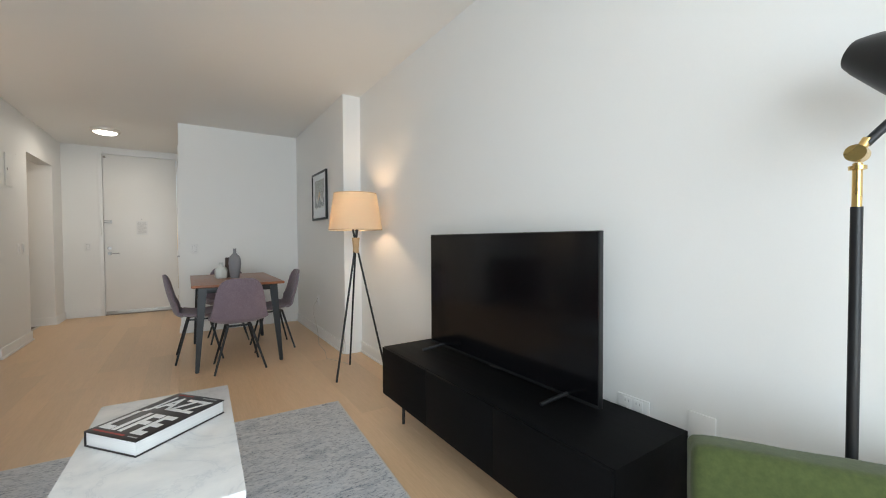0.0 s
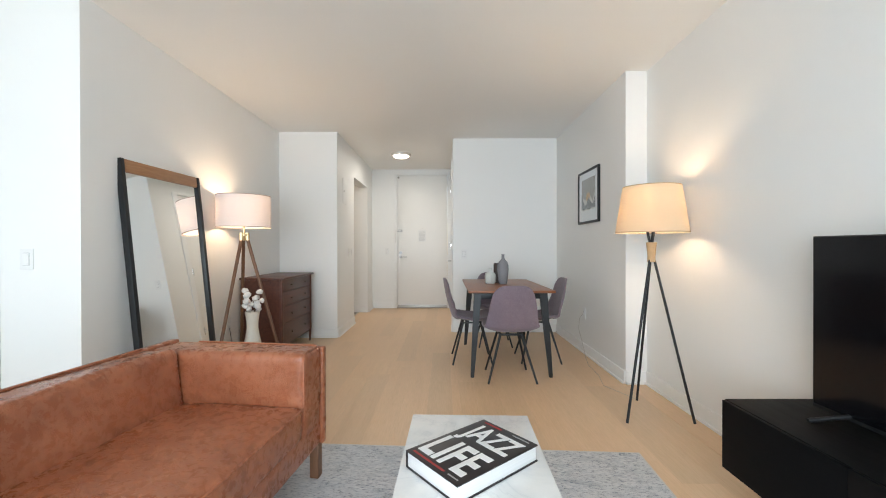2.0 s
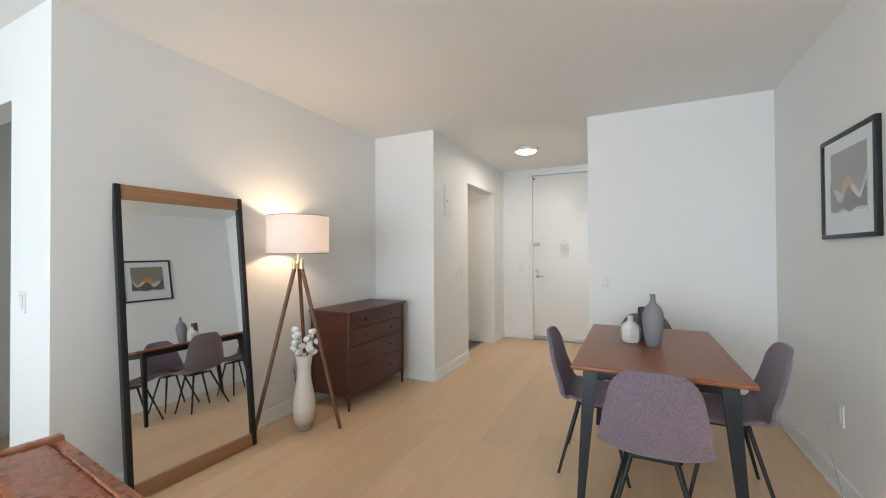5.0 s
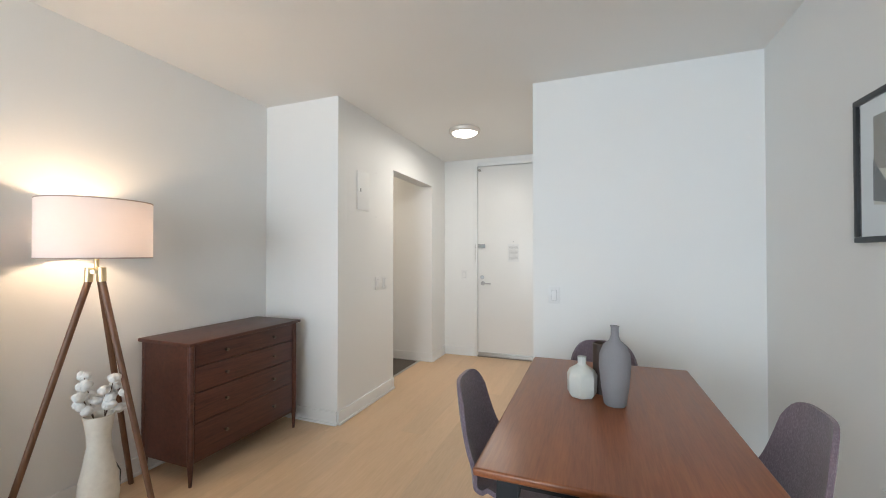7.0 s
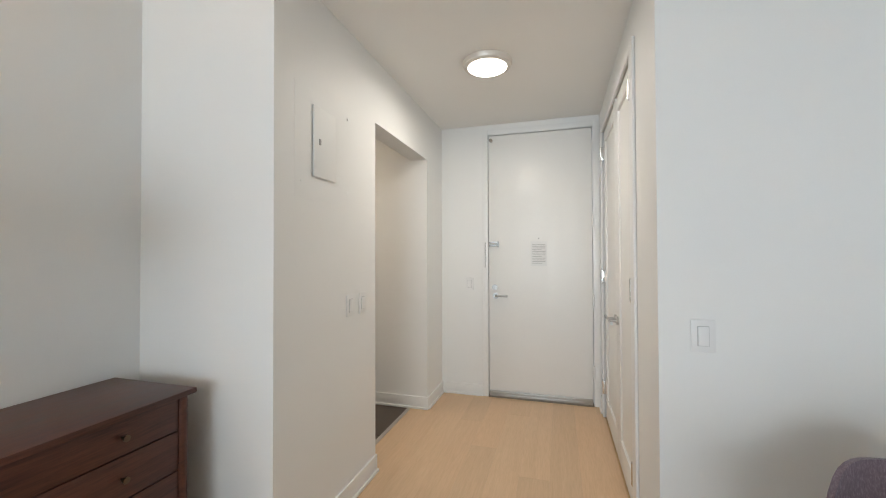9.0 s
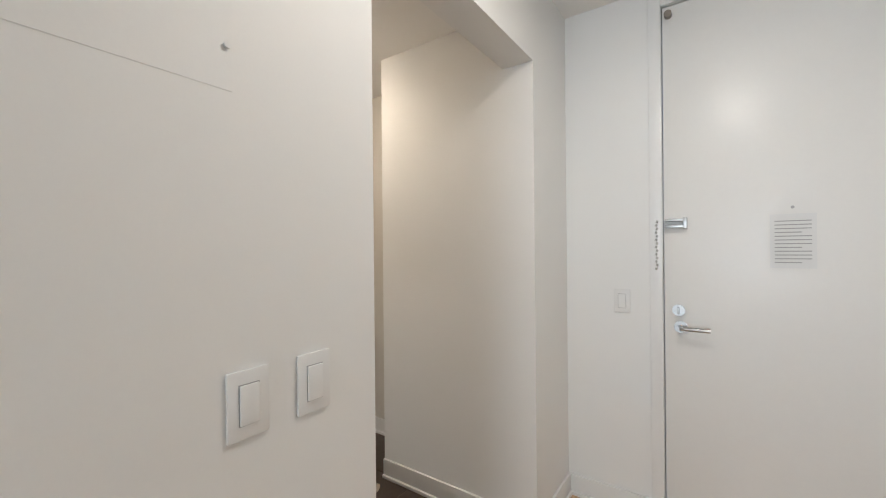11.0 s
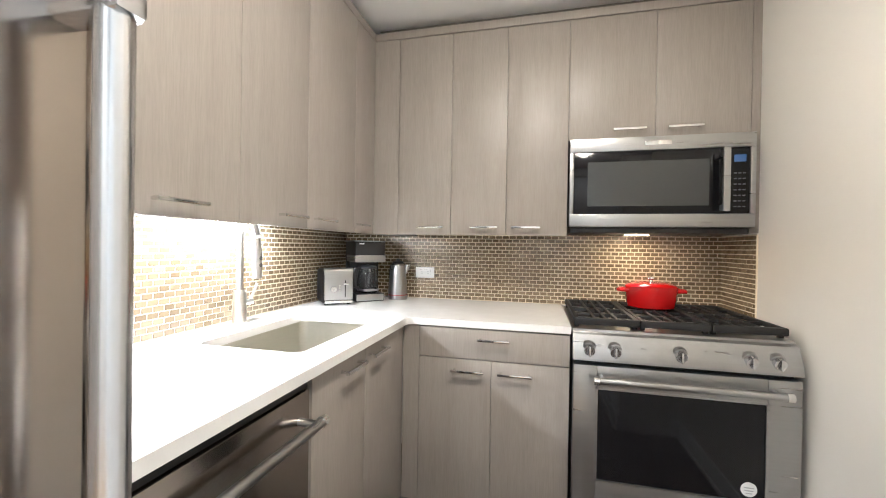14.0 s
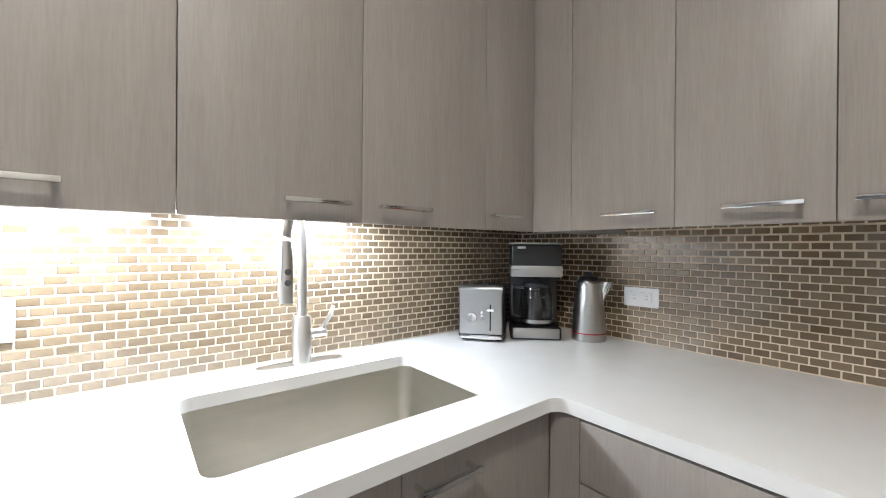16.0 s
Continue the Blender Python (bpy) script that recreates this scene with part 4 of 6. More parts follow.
part("head", moved(lathe([(0.0, 0.095), (0.030, 0.092), (0.040, 0.070), (0.066, 0.0), (0.092, -0.080), (0.095, -0.080), (0.070, 0.0), (0.044, 0.074), (0.033, 0.098), (0.0, 0.102)], 40), pose(0.046, -0.060, 1.506, -58, 25, 0)), BLACKM, l, "black metal cone head")

g = thing("armchair", "green velvet armchair with its back to the wall", "armchair", (1.965, 0.955, 0), -147)
part("backrest", moved(cushion(0.115, 0.67, 0.43, 0.026, (0.012, 0, 0.004), 0.004, 16, 6.0), pose(-0.02, 0.0, 0.41, 0, -6, 0)), VELVET, g)
g.matrix_basis = pose(1.975, 0.95, 0.02, 0, 0, 180 + 32)
part("seat", moved(cushion(0.58, 0.62, 0.16, 0.05, (0, 0, 0.015), 0.004, 12, 7.0), pose(0.30, 0.0, 0.34)), VELVET, g)
part("seat_frame", box(0.0, -0.29, 0.20, 0.56, 0.29, 0.262, 0.01), VELVET, g)
for x in (0.03, 0.52):
    for y in (-0.25, 0.25):
        part("leg", rod((x, y, -0.02), (x, y * 0.92, 0.21), 0.011, 0.018, 12), BLACKM, g)

# leaning mirror
m_ = thing("floor_mirror", "tall mirror with black and wooden frame leaning on the wall", "mirror", (-1.245, 4.16, 0))
m_.matrix_basis = pose(-1.254, 4.165, 0.0, 0, -5.75, -2.5)
MH, MW2 = 1.695, 0.372
for y in (-MW2, MW2 - 0.03):
    part("stile", box(-0.012, y, 0.002, 0.028, y + 0.03, MH, 0.004), BLACKM, m_, "black frame stile")
part("rail", box(-0.010, -MW2 + 0.03, MH - 0.082, 0.024, MW2 - 0.03, MH - 0.001, 0.004), MIRRORWOOD, m_, "brown wooden top rail")
part("rail", box(-0.010, -MW2 + 0.03, 0.002, 0.024, MW2 - 0.03, 0.082, 0.004), MIRRORWOOD, m_, "brown wooden bottom rail")
part("glass", box(-0.004, -MW2 + 0.03, 0.082, 0.010, MW2 - 0.03, MH - 0.082), MIRROR, m_, "clear mirror glass")

# dresser
KNOB = surface("antique_brass", (0.16, 0.125, 0.095), 0.35, 1.0)
d = thing("dresser", "dark walnut dresser with four drawers and small knobs", "dresser", (0, 0, 0))
DX0, DX1, DY0, DY1 = -1.405, -0.985, 5.225, 6.080
part("top", box(DX0 - 0.005, DY0 - 0.018, 0.798, DX1 + 0.018, DY1 + 0.018, 0.820, 0.006), WALNUT, d)
for y in (DY0 + 0.004, DY1 - 0.026):
    part("side_panel", box(DX0, y, 0.115, DX1 - 0.024, y + 0.022, 0.797), WALNUT, d)
part("back_panel", box(DX0, DY0 + 0.026, 0.115, DX0 + 0.012, DY1 - 0.026, 0.797), WALNUT, d)
part("bottom_panel", box(DX0 + 0.012, DY0 + 0.026, 0.115, DX1 - 0.03, DY1 - 0.026, 0.135), WALNUT, d)
part("top_rail", box(DX0 + 0.012, DY0 + 0.026, 0.780, DX1 - 0.03, DY1 - 0.026, 0.797), WALNUT, d)
for x, r in ((DX0 + 0.018, 0), (DX1 - 0.018, 0)):
    for y in (DY0 + 0.016, DY1 - 0.016):
        part("leg", join(rod((x, y, 0.0), (x, y, 0.16), 0.009, 0.018, 14), rod((x, y, 0.16), (x, y, 0.797), 0.018, 0.018, 14)), WALNUT, d)
for z0, z1 in ((0.140, 0.345), (0.349, 0.520), (0.524, 0.668), (0.672, 0.792)):
    dr = part("drawer", box(DX1 - 0.034, DY0 + 0.036, z0, DX1 - 0.012, DY1 - 0.036, z1, 0.003), WALNUT, d)
    for y in (DY0 + 0.235, DY1 - 0.235):
        part("knob", join(rod((DX1 - 0.013, y, (z0 + z1) / 2), (DX1 + 0.004, y, (z0 + z1) / 2), 0.004, n=10), rod((DX1 + 0.002, y, (z0 + z1) / 2), (DX1 + 0.012, y, (z0 + z1) / 2), 0.009, 0.011, 16)), KNOB, dr, "small metal knob")

# tall vase with cotton
v = thing("floor_vase", "tall cream vase with a raw clay foot on the floor", "vase", (-1.10, 4.85, 0))
part("body", lathe([(0.064, 0.055), (0.075, 0.10), (0.081, 0.16), (0.076, 0.24), (0.058, 0.33), (0.047, 0.40), (0.049, 0.46), (0.059, 0.53), (0.062, 0.548), (0.058, 0.549), (0.052, 0.53), (0.042, 0.46), (0.04, 0.40), (0.0, 0.38)], 40), VASEGLAZE, v)
part("foot", lathe([(0, 0), (0.052, 0), (0.055, 0.006), (0.064, 0.055), (0, 0.055)], 40), CLAY, v, "raw brown clay foot")
rs = random.Random(5)
ct = thing("cotton_stems", "dry cotton stems with white bolls in the vase", "dried flowers", (-1.10, 4.85, 0.39))
for i in range(6):
    lean = -0.055 if i % 2 else 0.045
    a = math.atan2(0.85, 0.53) + (math.pi if i % 2 else 0)
    top = Vector((0.53 * lean, 0.85 * lean, 0.245 + 0.02 * i)) + Vector((rs.uniform(-0.03, 0.03), rs.uniform(-0.02, 0.02), 0))
    st = part("stem", tube([(0.012 * math.cos(a), 0.012 * math.sin(a), 0.0), (0.02 * math.cos(a), 0.02 * math.sin(a), 0.14), tuple(top * 0.85 + Vector((0, 0, 0.02))), tuple(top)], 0.0022, 6), TWIG, ct)
    for k in range(3):
        q = top + Vector((rs.uniform(-0.035, 0.035), rs.uniform(-0.035, 0.035), -0.042 * k + rs.uniform(-0.01, 0.01)))
        bm = bmesh.new()
        for j in range(4):
            o = Vector((rs.uniform(-0.010, 0.010), rs.uniform(-0.010, 0.010), rs.uniform(-0.006, 0.008)))
            bmesh.ops.create_icosphere(bm, subdivisions=2, radius=0.0205, matrix=Matrix.Translation(q + o))
        for vv in bm.verts:
            vv.co += 0.004 * noise.noise_vector(vv.co * 70)
        bl = part("cotton_boll", bm, COTTON, st, "fluffy white boll")
        part("husk", join(*[rod(q + Vector((0, 0, -0.008)), q + Vector((0.017 * math.cos(h), 0.017 * math.sin(h), 0.004)), 0.0035, 0.0008, 5) for h in (0.2, 1.8, 3.3, 4.8)]), TWIG, st)


# dining table and chairs
t = thing("dining_table", "rectangular walnut dining table with black tapered legs", "dining table", (1.198, 5.285, 0))
part("tabletop", box(-0.37, -0.61, 0.728, 0.37, 0.61, 0.750, 0.007, 3), TABLEWOOD, t)
part("apron", join(box(-0.29, -0.53, 0.672, 0.29, -0.51, 0.728, 0.003), box(-0.29, 0.51, 0.672, 0.29, 0.53, 0.728, 0.003), box(-0.30, -0.51, 0.672, -0.28, 0.51, 0.728, 0.003), box(0.28, -0.51, 0.672, 0.30, 0.51, 0.728, 0.003)), BLACKM, t)
for sx in (-1, 1):
    for sy in (-1, 1):
        bm = bmesh.new()
        bmesh.ops.create_cube(bm, size=1.0)
        for q in bm.verts:
            up = q.co.z > 0
            w = 0.034 if up else 0.015
            cx, cy = (0.285, 0.515) if up else (0.338, 0.568)
            q.co = (sx * cx + q.co.x * 2 * w, sy * cy + q.co.y * 2 * w * (0.6 if up else 1), 0.728 if up else 0.0)
        bmesh.ops.bevel(bm, geom=bm.edges[:], offset=0.004, segments=2, affect="EDGES")
        part("leg", bm, BLACKM, t, "black tapered leg")


def dining_chair():
    c = thing("dining_chair", "mauve felt shell chair with thin black metal legs at the table", "chair", (1.18, 4.735, 0), 0, "chairs round the dining table")

    def shell(u, w):
        w = 2 * w - 1
        if u < 0.42:
            k = u / 0.42
            y, z, half = 0.235 - 0.36 * k, 0.470 - 0.035 * math.sin(math.pi * min(1, k * 0.9)) - 0.008 * k, 0.205 + 0.025 * math.sin(math.pi * k)
            half *= 1 - 0.30 * max(0, 1 - k * 5) ** 2
        elif u < 0.62:
            k = (u - 0.42) / 0.20
            a = k * math.pi / 2 * 0.86
            y, z, half = -0.125 - 0.085 * math.sin(a), 0.443 + 0.085 * (1 - math.cos(a)), 0.215 + 0.012 * math.sin(math.pi * k)
        else:
            k = (u - 0.62) / 0.38
            y, z = -0.208 - 0.075 * k - 0.01 * math.sin(math.pi * k), 0.512 + (0.330 - 0.080 * abs(w) ** 4.5) * k
            half = 0.216 - 0.034 * k - 0.012 * k ** 3
        z -= 0.030
        x = half * math.copysign(abs(w) ** 0.9, w)
        side = abs(w) ** 2.6
        lift = 0.035 if u < 0.5 else 0.035 * max(0, 1 - (u - 0.5) * 4)
        wrap = 0.0 if u < 0.42 else 0.05 * min(1, (u - 0.42) * 4)
        return Vector((x, y + side * wrap, z + side * lift))

    part("shell", sheet(shell, 34, 18, 0.015), FELT, c)
    part("bracket", join(box(-0.10, -0.10, 0.377, 0.10, -0.075, 0.392, 0.003), box(-0.10, 0.075, 0.377, 0.10, 0.10, 0.392, 0.003), box(-0.10, -0.10, 0.378, -0.075, 0.10, 0.391, 0.003), box(0.075, -0.10, 0.378, 0.10, 0.10, 0.391, 0.003)), BLACKM, c)
    for sx in (-1, 1):
        for sy in (-1, 1):
            part("leg", rod((sx * (0.20 if sy < 0 else 0.185), sy * 0.19, 0), (sx * 0.088, sy * 0.088, 0.388), 0.0085, 0.0115, 12), BLACKM, c, "thin black metal leg")
    return c


ch = dining_chair()
copy_thing(ch, pose(0.89, 5.26, 0, 0, 0, -90))
copy_thing(ch, pose(1.550, 5.285, 0, 0, 0, 90))
copy_thing(ch, pose(1.19, 5.885, 0, 0, 0, 180))

v = whole("table_vase", lathe([(0, 0), (0.037, 0), (0.040, 0.004), (0.050, 0.07), (0.057, 0.15), (0.055, 0.19), (0.042, 0.225), (0.020, 0.245), (0.0145, 0.262), (0.014, 0.292), (0.017, 0.298), (0.014, 0.299), (0.011, 0.29), (0, 0.24)], 40), GREYC, "tall matte grey ceramic vase on the dining table", "vase", (1.210, 5.290, 0.7505))
v = whole("table_vase", lathe([(0, 0), (0.046, 0), (0.058, 0.016), (0.060, 0.082), (0.050, 0.104), (0.021, 0.124), (0.0165, 0.130), (0.0175, 0.158), (0.0125, 0.158), (0.0125, 0.13), (0, 0.12)], 7), WHITEC, "small faceted white ceramic bottle vase on the table", "vase", (1.090, 5.345, 0.7505), 12)
v = whole("candle_holder", lathe([(0, 0), (0.034, 0), (0.034, 0.20), (0.030, 0.205), (0.030, 0.18), (0, 0.18)], 24), DARKC, "dark brown cylindrical holder behind the vases", "vase", (1.165, 5.415, 0.7505))

# picture on the dining side wall
f = thing("framed_picture", "black framed print of dark mountains and an orange sun", "picture", (2.105, 5.362, 1.638), -90)
FW, FH = 0.283, 0.273
part("picture_frame", join(box(-FW, -0.024, -FH, FW, 0, -FH + 0.022, 0.003), box(-FW, -0.024, FH - 0.022, FW, 0, FH, 0.003), box(-FW, -0.024, -FH + 0.022, -FW + 0.022, 0, FH - 0.022, 0.003), box(FW - 0.022, -0.024, -FH + 0.022, FW, 0, FH - 0.022, 0.003)), BLACKM, f)
part("mat_board", box(-FW + 0.022, -0.010, -FH + 0.022, FW - 0.022, -0.006, FH - 0.022), PAPER, f, "white mat board")


def plate_xz(pts, y0, y1):
    return moved(slab([(x, z) for x, z in pts], 0, y1 - y0), Matrix(((1, 0, 0, 0), (0, 0, -1, y1), (0, 1, 0, 0), (0, 0, 0, 1))))


part("print", plate_xz([(-0.185, -0.155), (0.185, -0.155), (0.185, 0.185), (-0.185, 0.185)], -0.012, -0.010), ARTTAUPE, f, "taupe printed sky")
part("sun", plate_xz([(0.0 + 0.06 * math.cos(a * 0.2618), -0.015 + 0.06 * math.sin(a * 0.2618)) for a in range(24)], -0.0128, -0.012), ARTSUN, f, "orange sun")
part("peaks", plate_xz([(-0.185, -0.155), (0.185, -0.155), (0.185, 0.04), (0.12, -0.06), (0.06, 0.00), (0.03, -0.03), (-0.03, -0.05), (-0.10, -0.02), (-0.185, 0.0)], -0.0136, -0.0128), ARTPALE, f, "cream mountain layer")
part("peaks", plate_xz([(-0.185, -0.12), (-0.12, -0.135), (-0.05, -0.12), (0.03, -0.14), (0.10, -0.12), (0.185, -0.125), (0.185, -0.005), (0.13, -0.085), (0.09, -0.07), (0.01, -0.01), (-0.06, -0.09), (-0.11, -0.07), (-0.185, 0.03)], -0.0144, -0.0136), ARTDARK, f, "charcoal mountain layer")
part("torn_edge", plate_xz([(-0.187, -0.157), (0.187, -0.157), (0.187, -0.133), (0.13, -0.142), (0.08, -0.132), (0.03, -0.146), (-0.04, -0.134), (-0.10, -0.145), (-0.187, -0.135)], -0.0150, -0.0144), PAPER, f)
gl = part("glazing", box(-FW + 0.022, -0.0185, -FH + 0.022, FW - 0.022, -0.0175, FH - 0.022), WINDOWGLASS, f)
gl.visible_shadow = False

w = whole("power_cable", tube([(2.093, 5.50, 0.44), (2.083, 5.50, 0.41), (2.060, 5.53, 0.36), (2.066, 5.57, 0.24), (2.078, 5.52, 0.14), (2.075, 5.45, 0.07), (2.05, 5.32, 0.008), (1.98, 5.05, 0.006), (1.96, 4.75, 0.006), (1.90, 4.50, 0.006), (1.98, 4.32, 0.006), (2.02, 4.22, 0.006)], 0.0019, 6), surface("clear_cord", (0.50, 0.47, 0.43), 0.25), "thin clear lamp cord running from the wall outlet", "cable")
whole("power_cable", tube([(-1.418, 5.05, 0.36), (-1.40, 5.06, 0.22), (-1.37, 5.10, 0.10), (-1.34, 5.08, 0.03), (-1.36, 5.02, 0.005), (-1.30, 4.95, 0.005)], 0.003, 6), surface("dark_cord", (0.05, 0.05, 0.05), 0.5), "dark lamp cord below the wall outlet", "cable")

# bedroom
sd = thing("smoke_detector", "round white smoke detector on the ceiling", "smoke detector", (-2.437, 2.70, 2.557))
part("base", lathe([(0, -0.001), (0.068, -0.001), (0.068, -0.012), (0.062, -0.016), (0, -0.016)], 36), WHITEP, sd)
part("cover", lathe([(0, -0.016), (0.058, -0.016), (0.056, -0.030), (0.046, -0.038), (0, -0.040)], 36), WHITEP, sd)
part("vent_ring", lathe([(0.0565, -0.018), (0.0590, -0.018), (0.0590, -0.024), (0.0565, -0.024), (0.0565, -0.018)], 36), GREYINK, sd)

b = thing("bed", "low bed with a blue-grey upholstered frame and grey bedspread", "bed", (0, 0, 0))
part("bed_frame", join(box(-3.94, 1.32, 0.10, -1.975, 1.39, 0.30, 0.02, 3), box(-3.94, 2.95, 0.10, -1.975, 3.02, 0.30, 0.02, 3), box(-2.045, 1.39, 0.10, -1.975, 2.95, 0.30, 0.02, 3)), BEDBLUE, b)
part("headboard", box(-3.945, 1.32, 0.10, -3.86, 3.02, 1.02, 0.025, 3), BEDBLUE, b)
part("mattress", moved(cushion(1.76, 1.54, 0.24, 0.06, (0, 0, 0.0), 0.0, 10), pose(-2.97, 2.17, 0.36)), LINEN, b)
part("bedspread", moved(cushion(1.56, 1.60, 0.29, 0.11, (0, 0, 0.05), 0.012, 20, 8.0), pose(-2.80, 2.17, 0.40)), DUVET, b, "grey quilted bedspread")
for y in (1.75, 2.58):
    part("bed_pillow", moved(cushion(0.40, 0.66, 0.16, 0.07, (0, 0, 0.03), 0.006, 12, y), pose(-3.58, y, 0.56)), LINEN, b)
for x in (-3.85, -2.06):
    for y in (1.40, 2.94):
        part("leg", box(x - 0.025, y - 0.025, 0, x + 0.025, y + 0.025, 0.12, 0.004), BLACKM, b)
n = thing("nightstand", "walnut nightstand with one drawer over an open shelf", "nightstand", (0, 0, 0))
n.matrix_basis = Matrix.Diagonal((1, 1, 1.07, 1))
NX0, NX1, NY0, NY1 = -3.93, -3.56, 2.99, 3.42
part("frame", join(box(NX0, NY0, 0.480, NX1, NY1, 0.505, 0.003), box(NX0, NY0, 0.06, NX1, NY0 + 0.02, 0.480, 0.003), box(NX0, NY1 - 0.02, 0.06, NX1, NY1, 0.480, 0.003), box(NX0, NY0 + 0.02, 0.10, NX1 - 0.01, NY1 - 0.02, 0.12, 0.002), box(NX0, NY0 + 0.02, 0.12, NX0 + 0.012, NY1 - 0.02, 0.48)), NIGHTWOOD, n)
part("drawer", join(box(NX1 - 0.026, NY0 + 0.023, 0.33, NX1 - 0.006, NY1 - 0.023, 0.440, 0.003), box(NX1 - 0.026, NY0 + 0.023, 0.440, NX1 - 0.006, NY0 + 0.15, 0.476, 0.003), box(NX1 - 0.026, NY1 - 0.15, 0.440, NX1 - 0.006, NY1 - 0.023, 0.476, 0.003)), NIGHTWOOD, n, "drawer with a scooped grip")
part("drawer_bottom", box(NX0 + 0.012, NY0 + 0.02, 0.32, NX1 - 0.01, NY1 - 0.02, 0.332), NIGHTWOOD, n)
for x in (NX0 + 0.02, NX1 - 0.02):
    for y in (NY0 + 0.02, NY1 - 0.02):
        part("leg", rod((x, y, 0), (x, y, 0.065), 0.012, 0.016, 12), NIGHTWOOD, n)
l = thing("table_lamp", "brass table lamp with a bent arm, lit, on the nightstand", "table lamp", (-3.79, 3.185, 0.5408))
part("base", lathe([(0, 0), (0.065, 0), (0.065, 0.012), (0.055, 0.018), (0, 0.018)], 36), BLACKM, l, "round black base")
part("stem", tube([(0, 0, 0.018), (0, 0, 0.36), (0.006, 0.010, 0.385), (0.02, 0.03, 0.398), (0.10, 0.115, 0.398)], 0.009, 12), GOLD, l)
part("head", lathe([(0.026, 0.30), (0.026, 0.425), (0.0, 0.425), (0.0, 0.42), (0.023, 0.42), (0.023, 0.30), (0.026, 0.30)], 28, (0.118, 0.132, 0.0)), GOLD, l, "brass cylinder head")
bb = part("bulb", lathe([(0, 0.33), (0.014, 0.335), (0.014, 0.36), (0, 0.37)], 14, (0.118, 0.132, 0.0)), BULB, l)
bb.visible_shadow = False


# kitchen: counter along the south and west walls
KW, KS = -3.60, 6.36


def pull(parent, a, b, out):
    """A flat bar pull between two points, standing out from its door."""
    a, b, o = Vector(a), Vector(b), Vector(out)
    lo = [min(p, q) for p, q in zip(a + o * 0.022, b + o * 0.034)]
    hi = [max(p, q) for p, q in zip(a + o * 0.022, b + o * 0.034)]
    lo[2] -= 0.006
    hi[2] += 0.004
    d = (b - a).normalized()
    bm = join(box(*lo, *hi, 0.002), rod(a + d * 0.012, a + d * 0.012 + o * 0.026, 0.005, n=10), rod(b - d * 0.012, b - d * 0.012 + o * 0.026, 0.005, n=10))
    return part("handle", bm, CHROME, parent, "flat chrome bar pull")


def upper_south(x0, x1, hx0, hx1):
    """A wall cabinet on the south wall; its door shows towards +y."""
    c = thing("wall_cabinet", "tall grey wood-grain wall cabinet with a bar pull", "cabinet", (0, 0, 0), 0, "kitchen wall cabinets")
    part("body", box(x0 + 0.001, KS + 0.002, 1.332, x1 - 0.001, 6.684, 2.365), CABINET, c)
    dr = part("door", box(x0 + 0.0008, 6.686, 1.292, x1 - 0.0008, 6.705, 2.325, 0.0015), CABINET, c)
    pull(dr, (hx0, 6.705, 1.333), (hx1, 6.705, 1.333), (0, 1, 0))
    return c


upper_south(-1.880, -1.505, -1.72, -1.60)
upper_south(-2.275, -1.880, -2.135, -1.99)
upper_south(-2.629, -2.275, -2.590, -2.448)
upper_south(-3.028, -2.629, -2.810, -2.664)
upper_south(-3.248, -3.028, -3.150, -3.006 - 0.03)


def upper_west(y0, y1, z0, hy0, hy1):
    c = thing("wall_cabinet", "grey wood-grain wall cabinet with a bar pull", "cabinet", (0, 0, 0), 0, "kitchen wall cabinets")
    part("body", box(KW + 0.002, y0 + 0.001, z0 + 0.030, -3.271, y1 - 0.001, 2.365), CABINET, c)
    dr = part("door", box(-3.269, y0 + 0.0008, z0, -3.250, y1 - 0.0008, 2.325, 0.0015), CABINET, c)
    pull(dr, (-3.250, hy0, z0 + 0.040), (-3.250, hy1, z0 + 0.040), (1, 0, 0))
    return c


upper_west(6.845, 7.131, 1.292, 6.956, 7.098)
upper_west(7.131, 7.413, 1.292, 7.236, 7.373)
upper_west(7.413, 7.705, 1.292, 7.44, 7.58)
upper_west(7.705, 8.084, 1.745, 7.90, 8.04)
upper_west(8.084, 8.462, 1.745, 8.13, 8.27)
whole("cabinet_filler", box(KW + 0.010, KS + 0.010, 1.318, -3.252, 6.685, 2.365), CABINET, "grey wood-grain corner unit between wall cabinets", "cabinet")
whole("cabinet_filler", box(KW + 0.010, 6.687, 1.292, -3.252, 6.843, 2.365), CABINET, "grey wood-grain corner filler between wall cabinets", "cabinet")
whole("cabinet_filler", box(KW + 0.002, 8.465, 1.31, -3.255, 8.499, 2.365), CABINET, "narrow grey filler strip beside the microwave", "cabinet")
whole("cabinet_fascia", join(box(-3.262, 6.70, 2.327, -3.244, 8.498, 2.366, 0.002), box(-3.244, 6.690, 2.327, -1.505, 6.708, 2.366, 0.002)), CABINET, "grey fascia strip above the wall cabinets", "cabinet")
# dark boxes above the cabinets: the gap's shade is put into their colour
whole("cabinet_recess", join(box(KW + 0.002, 6.70, 2.367, -3.32, 8.498, KH - 0.001), box(KW + 0.002, KS + 0.002, 2.367, -1.505, 6.63, KH - 0.001)), surface("shadow_filler", (0.10, 0.09, 0.08), 0.8), "recessed filler coloured dark as the shade between cabinets and ceiling", "cabinet")

